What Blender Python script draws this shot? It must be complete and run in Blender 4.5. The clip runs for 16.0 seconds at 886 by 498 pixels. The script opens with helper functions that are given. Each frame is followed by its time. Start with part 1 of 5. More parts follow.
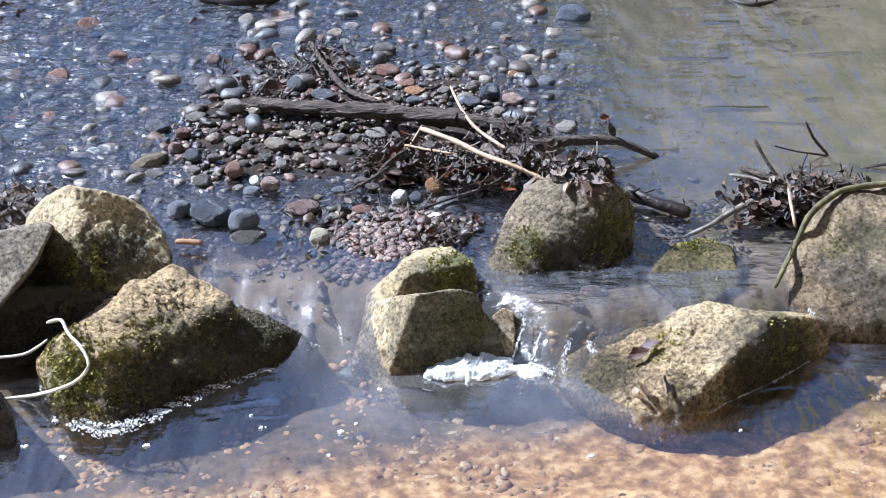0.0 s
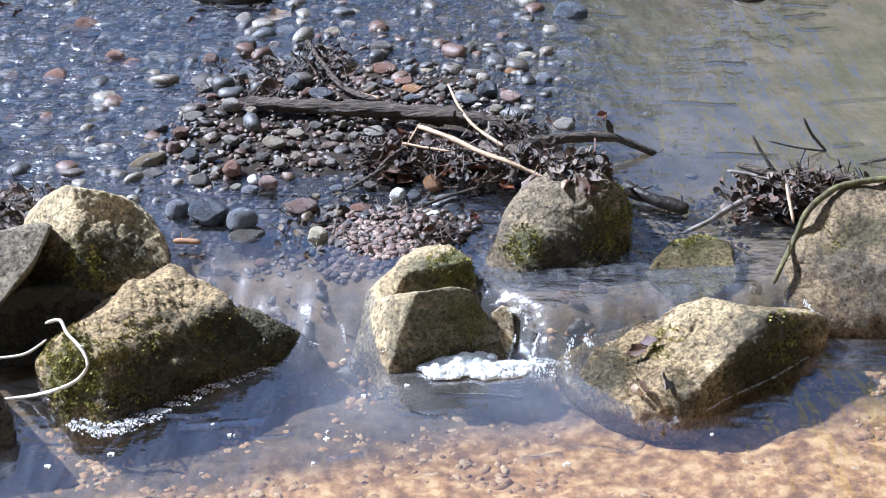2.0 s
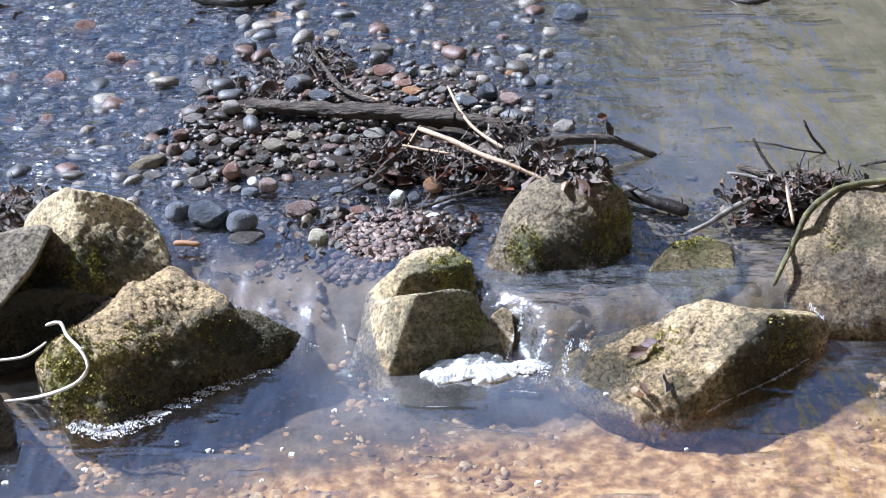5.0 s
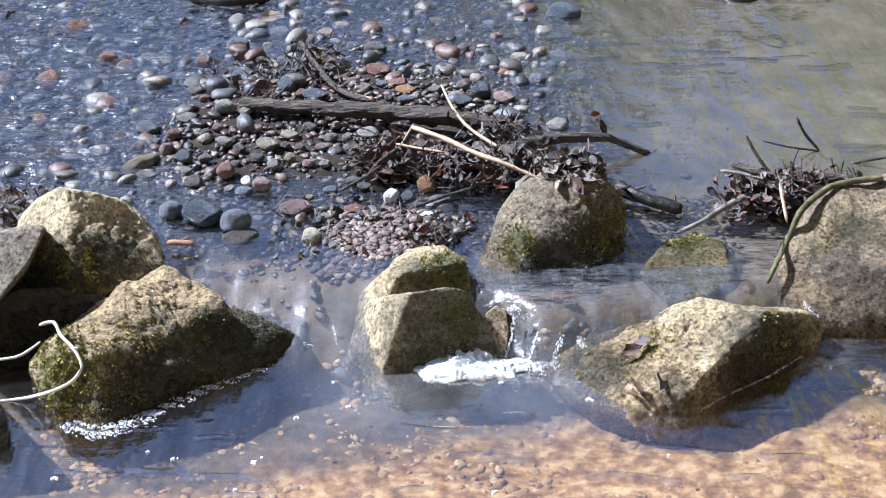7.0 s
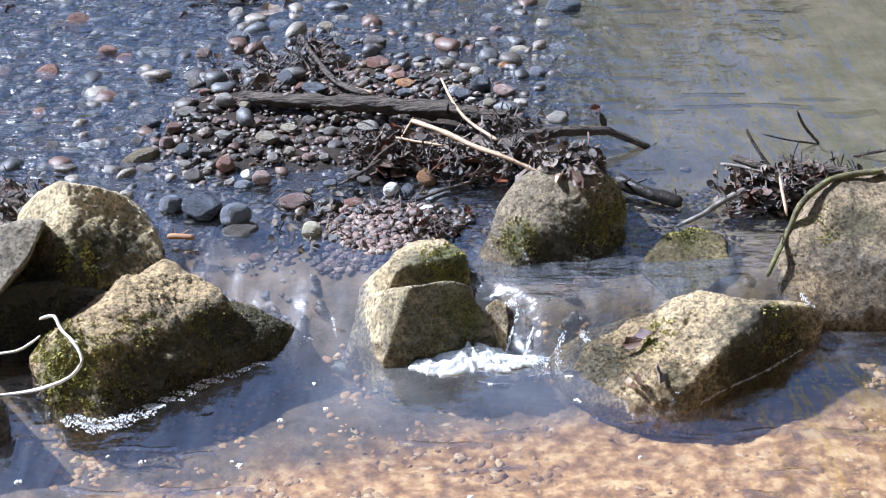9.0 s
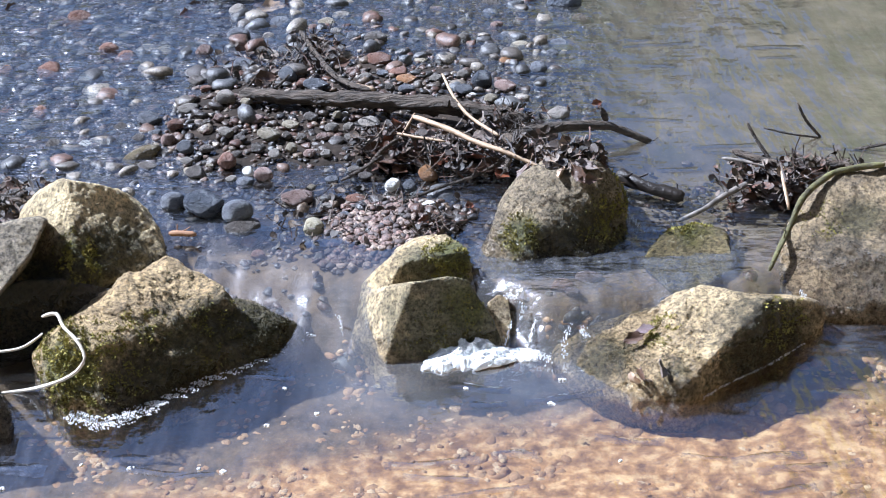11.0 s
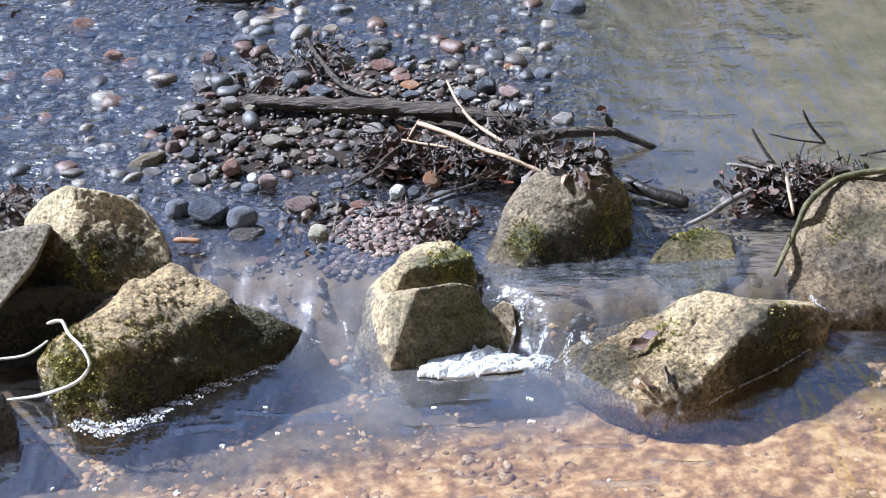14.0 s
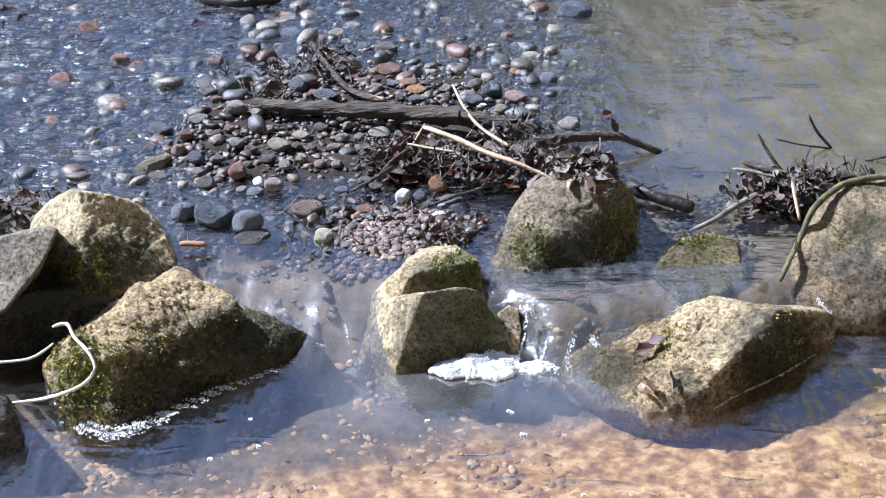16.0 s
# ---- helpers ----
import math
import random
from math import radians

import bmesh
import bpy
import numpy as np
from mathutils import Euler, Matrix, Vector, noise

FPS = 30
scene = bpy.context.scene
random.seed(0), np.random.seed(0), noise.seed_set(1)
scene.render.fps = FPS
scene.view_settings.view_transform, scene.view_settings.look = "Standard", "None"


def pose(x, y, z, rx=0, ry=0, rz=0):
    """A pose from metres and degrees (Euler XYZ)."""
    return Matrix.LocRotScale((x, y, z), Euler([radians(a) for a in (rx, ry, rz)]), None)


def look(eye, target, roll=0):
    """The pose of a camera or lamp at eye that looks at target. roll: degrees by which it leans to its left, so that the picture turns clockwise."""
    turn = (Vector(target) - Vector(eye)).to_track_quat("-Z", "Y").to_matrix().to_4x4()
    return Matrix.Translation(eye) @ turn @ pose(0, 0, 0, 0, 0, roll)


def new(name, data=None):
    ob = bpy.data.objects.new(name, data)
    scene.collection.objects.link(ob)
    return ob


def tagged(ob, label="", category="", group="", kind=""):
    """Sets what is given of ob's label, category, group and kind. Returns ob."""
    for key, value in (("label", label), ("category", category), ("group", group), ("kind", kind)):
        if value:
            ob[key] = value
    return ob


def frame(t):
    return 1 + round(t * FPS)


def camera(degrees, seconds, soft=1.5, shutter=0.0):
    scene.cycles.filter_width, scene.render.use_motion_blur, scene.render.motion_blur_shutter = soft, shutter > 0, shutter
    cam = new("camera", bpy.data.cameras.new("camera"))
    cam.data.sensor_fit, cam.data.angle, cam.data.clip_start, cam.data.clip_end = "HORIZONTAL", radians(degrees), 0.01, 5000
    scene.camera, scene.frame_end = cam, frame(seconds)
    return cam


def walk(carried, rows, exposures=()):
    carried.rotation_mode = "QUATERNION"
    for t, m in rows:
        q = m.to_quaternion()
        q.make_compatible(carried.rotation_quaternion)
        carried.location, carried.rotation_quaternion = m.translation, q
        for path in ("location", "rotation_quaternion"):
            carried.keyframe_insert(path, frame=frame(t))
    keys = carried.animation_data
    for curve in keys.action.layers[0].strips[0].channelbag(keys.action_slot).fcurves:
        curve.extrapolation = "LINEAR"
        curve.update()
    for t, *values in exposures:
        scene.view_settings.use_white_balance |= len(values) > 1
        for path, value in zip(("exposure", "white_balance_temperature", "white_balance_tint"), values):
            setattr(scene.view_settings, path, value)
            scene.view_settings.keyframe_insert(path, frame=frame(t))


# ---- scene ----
cam = camera(32, 16.0, soft=1.0)
AIM = look((0, -2.6, 1.5), (0, 0, 0))
walk(cam, [
    (0.0, AIM @ pose(0, 0, 0, 0.000, -0.000, 0.000)),
    (0.5, AIM @ pose(0, 0, 0, 0.077, -0.090, -0.112)),
    (1.0, AIM @ pose(0, 0, 0, 0.071, -0.206, -0.247)),
    (1.5, AIM @ pose(0, 0, 0, -0.005, -0.183, -0.306)),
    (2.0, AIM @ pose(0, 0, 0, -0.079, -0.057, -0.341)),
    (2.5, AIM @ pose(0, 0, 0, -0.040, -0.014, -0.309)),
    (3.0, AIM @ pose(0, 0, 0, 0.011, -0.054, -0.288)),
    (3.5, AIM @ pose(0, 0, 0, 0.012, -0.049, -0.311)),
    (4.0, AIM @ pose(0, 0, 0, -0.043, -0.028, -0.329)),
    (6.5, AIM @ pose(0, 0, 0, 0.078, -0.198, -0.480)),
    (7.0, AIM @ pose(0, 0, 0, -0.053, -0.281, -0.522)),
    (7.5, AIM @ pose(0, 0, 0, -0.162, -0.315, -0.608)),
    (8.0, AIM @ pose(0, 0, 0, -0.264, -0.340, -0.616)),
    (8.5, AIM @ pose(0, 0, 0, -0.360, -0.290, -0.639)),
    (9.0, AIM @ pose(0, 0, 0, -0.293, -0.284, -0.589)),
    (11.5, AIM @ pose(0, 0, 0, -0.471, -0.111, -0.959)),
    (12.0, AIM @ pose(0, 0, 0, -0.321, -0.003, -0.990)),
    (12.5, AIM @ pose(0, 0, 0, -0.196, 0.009, -0.868)),
    (13.0, AIM @ pose(0, 0, 0, -0.147, -0.057, -0.899)),
    (13.5, AIM @ pose(0, 0, 0, -0.196, -0.085, -0.872)),
    (14.0, AIM @ pose(0, 0, 0, -0.217, -0.040, -0.975)),
    (14.5, AIM @ pose(0, 0, 0, -0.252, 0.023, -1.000)),
    (15.0, AIM @ pose(0, 0, 0, -0.237, 0.071, -1.071)),
    (15.5, AIM @ pose(0, 0, 0, -0.159, 0.135, -1.016)),
    (16.0, AIM @ pose(0, 0, 0, -0.063, 0.163, -0.816)),
], exposures=[(0.0, 1.49, 4690, 16), (16.0, 1.49, 4690, 16)])

# ---- light ----
SUN = Vector((-0.63, 0.27, 0.73)).normalized()
world = bpy.data.worlds.new("sky")
scene.world = world
world.use_nodes = True
wn, wl = world.node_tree.nodes, world.node_tree.links
sky = wn.new("ShaderNodeTexSky")
sky.sky_type, sky.sun_disc = "NISHITA", False
sky.sun_elevation = math.asin(SUN.z)
sky.sun_rotation = math.atan2(SUN.x, SUN.y)
sky.dust_density, sky.ozone_density = 4.0, 1.6
wl.new(sky.outputs[0], wn["Background"].inputs[0])
wn["Background"].inputs[1].default_value = 0.030
lamp = bpy.data.lights.new("sun", "SUN")
lamp.energy, lamp.angle, lamp.color = 5.0, radians(1.5), (1.0, 0.90, 0.72)
new("sun", lamp).matrix_world = look(SUN * 20, (0, 0, 0))


# ---- materials ----
def nodes_of(name):
    m = bpy.data.materials.new(name)
    m.use_nodes = True
    nt = m.node_tree
    return m, nt.nodes, nt.links, nt.nodes["Principled BSDF"]


def noise_node(n, l, co, scale, detail=5.0, rough=0.6, stretch=None):
    tex = n.new("ShaderNodeTexNoise")
    tex.inputs["Scale"].default_value, tex.inputs["Detail"].default_value, tex.inputs["Roughness"].default_value = scale, detail, rough
    if stretch:
        mp = n.new("ShaderNodeMapping")
        mp.inputs["Scale"].default_value = stretch
        l.new(co, mp.inputs[0])
        co = mp.outputs[0]
    l.new(co, tex.inputs["Vector"])
    return tex.outputs["Fac"]


def ramp(n, l, fac, stops):
    r = n.new("ShaderNodeValToRGB")
    while len(r.color_ramp.elements) < len(stops):
        r.color_ramp.elements.new(0.5)
    for e, (p, c) in zip(r.color_ramp.elements, stops):
        e.position, e.color = p, (*c, 1) if len(c) == 3 else c
    l.new(fac, r.inputs[0])
    return r.outputs[0]


def blend(n, l, fac, a, b, mode="MIX"):
    m = n.new("ShaderNodeMix")
    m.data_type, m.blend_type = "RGBA", mode
    for socket, v in ((m.inputs[0], fac), (m.inputs[6], a), (m.inputs[7], b)):
        if isinstance(v, (int, float)):
            socket.default_value = v
        elif isinstance(v, tuple):
            socket.default_value = (*v, 1)
        else:
            l.new(v, socket)
    return m.outputs[2]


def bumped(n, l, height, strength, distance, normal=None):
    b = n.new("ShaderNodeBump")
    b.inputs["Strength"].default_value, b.inputs["Distance"].default_value = strength, distance
    l.new(height, b.inputs["Height"])
    if normal:
        l.new(normal, b.inputs["Normal"])
    return b.outputs[0]


def math_node(n, l, kind, a, b=None):
    m = n.new("ShaderNodeMath")
    m.operation = kind
    for socket, v in zip(m.inputs, (a, b)):
        if isinstance(v, (int, float)):
            socket.default_value = v
        elif v is not None:
            l.new(v, socket)
    return m.outputs[0]


def rock_material(name, light, dark, stains=(), wet=None, rough=0.85, pitted=0.6):
    """Weathered stone: two soft tones, fine grain, pits, algae stains (point, radius, colour), some painting in shade,
    and a wet foot below a height.
    """
    m, n, l, p = nodes_of(name)
    co = n.new("ShaderNodeTexCoord").outputs["Object"]
    where = n.new("ShaderNodeNewGeometry").outputs["Position"]
    col = ramp(n, l, noise_node(n, l, co, 9, 7, 0.62), [(0.33, dark), (0.62, light)])
    band = ramp(n, l, noise_node(n, l, co, 11, 6, 0.6, (0.7, 0.9, 2.6)), [(0.40, (0.72, 0.70, 0.68)), (0.62, (1.08, 1.05, 1.0))])
    col = blend(n, l, 1.0, col, band, "MULTIPLY")
    ragged = noise_node(n, l, co, 26, 7, 0.7)
    for point, radius, colour in stains:
        away = n.new("ShaderNodeVectorMath")
        away.operation, away.inputs[1].default_value = "DISTANCE", point
        l.new(where, away.inputs[0])
        edge = math_node(n, l, "ADD", math_node(n, l, "DIVIDE", away.outputs["Value"], radius), math_node(n, l, "MULTIPLY", ragged, 1.3))
        col = blend(n, l, ramp(n, l, math_node(n, l, "MULTIPLY", edge, 0.5), [(0.62, (0.92,) * 3), (0.90, (0, 0, 0))]), col, colour)
    mottle = ramp(n, l, noise_node(n, l, co, 52, 7, 0.72), [(0.38, (0.48, 0.46, 0.43)), (0.50, (1.0, 1.0, 1.0)), (0.62, (1.3, 1.27, 1.2))])
    col = blend(n, l, 0.65, col, mottle, "MULTIPLY")
    grain = ramp(n, l, noise_node(n, l, co, 150, 5, 0.7), [(0.38, (0.34, 0.32, 0.30)), (0.50, (1.0, 1.0, 1.0)), (0.64, (1.4, 1.37, 1.3))])
    col = blend(n, l, 1.0, col, grain, "MULTIPLY")
    pits = ramp(n, l, noise_node(n, l, co, 46, 4, 0.6), [(0.60, (0, 0, 0)), (0.70, (pitted,) * 3)])
    col = blend(n, l, pits, col, tuple(c * 0.28 for c in dark))
    rg = ramp(n, l, noise_node(n, l, co, 20, 4), [(0.35, (rough - 0.15,) * 3), (0.65, (rough,) * 3)])
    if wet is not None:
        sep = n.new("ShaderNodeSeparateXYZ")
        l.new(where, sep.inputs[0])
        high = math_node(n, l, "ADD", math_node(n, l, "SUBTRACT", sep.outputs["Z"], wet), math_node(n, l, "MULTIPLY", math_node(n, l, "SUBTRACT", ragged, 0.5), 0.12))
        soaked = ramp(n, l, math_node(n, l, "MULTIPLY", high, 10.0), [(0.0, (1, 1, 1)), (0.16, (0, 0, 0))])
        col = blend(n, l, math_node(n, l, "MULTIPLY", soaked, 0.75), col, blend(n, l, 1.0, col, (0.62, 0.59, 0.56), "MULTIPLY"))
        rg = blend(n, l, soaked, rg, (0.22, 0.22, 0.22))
    l.new(col, p.inputs["Base Color"])
    l.new(rg, p.inputs["Roughness"])
    nrm = bumped(n, l, noise_node(n, l, co, 30, 10, 0.72), 1.0, 0.016)
    nrm = bumped(n, l, noise_node(n, l, co, 90, 6, 0.7), 0.8, 0.006, nrm)
    l.new(bumped(n, l, noise_node(n, l, co, 190, 6, 0.75), 1.0, 0.0065, nrm), p.inputs["Normal"])
    return m


# Algae tones; the two darker also paint shade on faces turned from the sun.
OLIVE, SHADE_ALGAE, GREEN = (0.085, 0.072, 0.032), (0.050, 0.044, 0.024), (0.115, 0.115, 0.030)
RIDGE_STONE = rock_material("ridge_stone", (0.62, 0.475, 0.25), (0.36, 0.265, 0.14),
                            [((-0.40, -0.33, -0.06), 0.13, OLIVE), ((-0.52, -0.40, -0.07), 0.10, SHADE_ALGAE), ((-0.33, -0.26, -0.06), 0.12, SHADE_ALGAE), ((-0.64, -0.40, -0.02), 0.07, GREEN)], -0.055)
# Ridge stone at half tone, with the shade on its low end coloured in.
SHADED_TAIL_STONE = rock_material("shaded_ridge_end_stone", (0.30, 0.23, 0.13), (0.15, 0.115, 0.065), [((-0.30, -0.26, -0.05), 0.14, OLIVE)], -0.05)
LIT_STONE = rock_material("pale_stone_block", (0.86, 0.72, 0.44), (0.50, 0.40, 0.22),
                          [((-0.66, -0.15, 0.03), 0.075, GREEN), ((-0.57, -0.10, 0.05), 0.10, OLIVE), ((-0.72, -0.16, 0.0), 0.10, SHADE_ALGAE)], -0.02)
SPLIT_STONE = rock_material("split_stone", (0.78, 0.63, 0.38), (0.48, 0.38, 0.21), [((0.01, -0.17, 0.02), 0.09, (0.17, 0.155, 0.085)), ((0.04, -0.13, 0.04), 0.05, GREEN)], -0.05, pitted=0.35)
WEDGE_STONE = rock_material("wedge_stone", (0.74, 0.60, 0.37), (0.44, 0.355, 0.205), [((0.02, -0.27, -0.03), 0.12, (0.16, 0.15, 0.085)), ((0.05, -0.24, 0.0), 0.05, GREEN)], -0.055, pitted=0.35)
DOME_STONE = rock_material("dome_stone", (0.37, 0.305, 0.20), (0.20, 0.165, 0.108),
                           [((0.30, -0.04, 0.02), 0.09, OLIVE), ((0.17, -0.05, 0.02), 0.05, GREEN), ((0.25, -0.09, 0.0), 0.09, SHADE_ALGAE)], 0.025, pitted=0.4)
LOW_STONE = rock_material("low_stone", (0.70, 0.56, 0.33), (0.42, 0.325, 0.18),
                          [((0.60, -0.34, -0.04), 0.13, SHADE_ALGAE), ((0.42, -0.41, -0.06), 0.04, OLIVE), ((0.29, -0.33, -0.06), 0.06, OLIVE)], -0.025)
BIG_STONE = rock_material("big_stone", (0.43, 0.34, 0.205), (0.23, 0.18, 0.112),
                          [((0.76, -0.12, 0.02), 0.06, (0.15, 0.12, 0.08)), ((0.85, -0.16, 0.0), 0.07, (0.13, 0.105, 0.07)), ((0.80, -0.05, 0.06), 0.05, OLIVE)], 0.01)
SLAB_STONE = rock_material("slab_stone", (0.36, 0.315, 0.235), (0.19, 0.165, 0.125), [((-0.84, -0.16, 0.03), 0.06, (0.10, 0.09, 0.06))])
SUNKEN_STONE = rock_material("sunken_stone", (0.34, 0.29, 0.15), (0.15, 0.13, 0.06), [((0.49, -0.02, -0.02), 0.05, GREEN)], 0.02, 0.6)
SHADE_STONE = rock_material("dark_stone_block", (0.12, 0.105, 0.08), (0.05, 0.045, 0.035), [((-0.75, -0.18, -0.05), 0.10, SHADE_ALGAE)], -0.02, 0.7)


def stone_material(name, a, b, rough=0.3):
    """One kind of river pebble: two tones, speckle, a wet sheen."""
    m, n, l, p = nodes_of(name)
    co = n.new("ShaderNodeTexCoord").outputs["Object"]
    info = n.new("ShaderNodeObjectInfo")
    add = n.new("ShaderNodeVectorMath")
    scl = n.new("ShaderNodeMath")
    scl.operation, scl.inputs[1].default_value = "MULTIPLY", 40.0
    l.new(info.outputs["Random"], scl.inputs[0])
    l.new(co, add.inputs[0]), l.new(scl.outputs[0], add.inputs[1])
    co = add.outputs[0]
    col = ramp(n, l, noise_node(n, l, co, 1.6, 4), [(0.3, a), (0.7, b)])
    col = blend(n, l, ramp(n, l, noise_node(n, l, co, 9, 4), [(0.5, (0, 0, 0)), (0.75, (0.7, 0.7, 0.7))]), col, tuple(c * 0.5 for c in a))
    val = n.new("ShaderNodeHueSaturation")
    rng = n.new("ShaderNodeMapRange")
    rng.inputs["To Min"].default_value, rng.inputs["To Max"].default_value = 0.7, 1.25
    l.new(info.outputs["Random"], rng.inputs[0]), l.new(rng.outputs[0], val.inputs["Value"]), l.new(col, val.inputs["Color"])
    l.new(val.outputs[0], p.inputs["Base Color"])
    l.new(ramp(n, l, noise_node(n, l, co, 2.2, 3), [(0.35, (rough * 0.6,) * 3), (0.65, (rough * 1.7,) * 3)]), p.inputs["Roughness"])
    p.inputs["Specular IOR Level"].default_value = 0.32
    l.new(bumped(n, l, noise_node(n, l, co, 6, 8, 0.7), 0.5, 0.2), p.inputs["Normal"])
    return m


TONES = {
    "g": stone_material("grey_stone", (0.14, 0.125, 0.11), (0.26, 0.235, 0.205), 0.42),
    "b": stone_material("blue_grey_stone", (0.065, 0.068, 0.08), (0.15, 0.155, 0.175), 0.4),
    "n": stone_material("slate_stone", (0.045, 0.05, 0.063), (0.09, 0.10, 0.125), 0.32),
    "r": stone_material("red_brown_stone", (0.12, 0.062, 0.043), (0.23, 0.128, 0.092), 0.42),
    "t": stone_material("tan_stone", (0.20, 0.17, 0.12), (0.34, 0.30, 0.23)),
    "w": stone_material("white_stone", (0.55, 0.53, 0.48), (0.75, 0.73, 0.69)),
    "d": stone_material("dark_stone", (0.055, 0.047, 0.042), (0.125, 0.11, 0.098), 0.4),
    "o": stone_material("orange_brown_stone", (0.17, 0.085, 0.035), (0.28, 0.16, 0.08)),
    "p": stone_material("pinkish_stone", (0.15, 0.10, 0.085), (0.26, 0.19, 0.165)),
    "v": stone_material("olive_stone", (0.09, 0.07, 0.04), (0.18, 0.145, 0.085)),
    "c": stone_material("cream_stone", (0.48, 0.43, 0.30), (0.62, 0.57, 0.43)),
}
TONE_WORDS = {"g": "grey", "b": "blue-grey", "n": "smooth slate-blue", "r": "red-brown", "t": "tan", "w": "white", "d": "dark wet",
              "o": "orange-brown", "p": "pinkish", "c": "cream-coloured"}


def gravel_material(name, tones, rough=0.4, dark=(0.03, 0.026, 0.022)):
    m, n, l, p = nodes_of(name)
    geo = n.new("ShaderNodeNewGeometry")
    co = n.new("ShaderNodeTexCoord").outputs["Object"]
    r = n.new("ShaderNodeValToRGB")
    r.color_ramp.interpolation = "CONSTANT"
    while len(r.color_ramp.elements) < len(tones):
        r.color_ramp.elements.new(0.5)
    for i, (e, c) in enumerate(zip(r.color_ramp.elements, tones)):
        e.position, e.color = i / len(tones), (*c, 1)
    l.new(geo.outputs["Random Per Island"], r.inputs[0])
    col = blend(n, l, ramp(n, l, noise_node(n, l, co, 190, 5, 0.7), [(0.36, (0.1, 0.1, 0.1)), (0.58, (1, 1, 1))]), dark, r.outputs[0])
    l.new(col, p.inputs["Base Color"])
    p.inputs["Roughness"].default_value = rough
    p.inputs["Specular IOR Level"].default_value = 0.5
    l.new(bumped(n, l, noise_node(n, l, co, 300, 5), 0.6, 0.003), p.inputs["Normal"])
    return m


GRAVEL = gravel_material("mixed_gravel", [(0.089, 0.066, 0.050), (0.037, 0.035, 0.038), (0.106, 0.056, 0.036), (0.020, 0.016, 0.013), (0.162, 0.116, 0.076), (0.064, 0.051, 0.044),
                                          (0.102, 0.056, 0.040), (0.060, 0.048, 0.042), (0.255, 0.208, 0.160), (0.038, 0.032, 0.027), (0.145, 0.096, 0.072), (0.076, 0.058, 0.046)], 0.36)
COBBLE = gravel_material("wet_cobbles", [(0.085, 0.083, 0.085), (0.13, 0.11, 0.092), (0.05, 0.048, 0.048), (0.18, 0.115, 0.082), (0.10, 0.105, 0.115), (0.22, 0.18, 0.135),
                                         (0.07, 0.06, 0.054), (0.15, 0.085, 0.06), (0.12, 0.118, 0.12), (0.27, 0.235, 0.19)], 0.38)
FINE = gravel_material("fine_pink_gravel", [(0.25, 0.155, 0.12), (0.15, 0.095, 0.078), (0.31, 0.22, 0.17), (0.10, 0.068, 0.06), (0.21, 0.135, 0.11), (0.075, 0.056, 0.054), (0.36, 0.27, 0.21), (0.12, 0.085, 0.075)], 0.62)
GOLD = gravel_material("golden_gravel", [(0.40, 0.235, 0.10), (0.34, 0.19, 0.075), (0.48, 0.31, 0.145), (0.30, 0.165, 0.07), (0.44, 0.27, 0.12), (0.60, 0.44, 0.25), (0.38, 0.22, 0.09)], 0.8, (0.30, 0.165, 0.068))


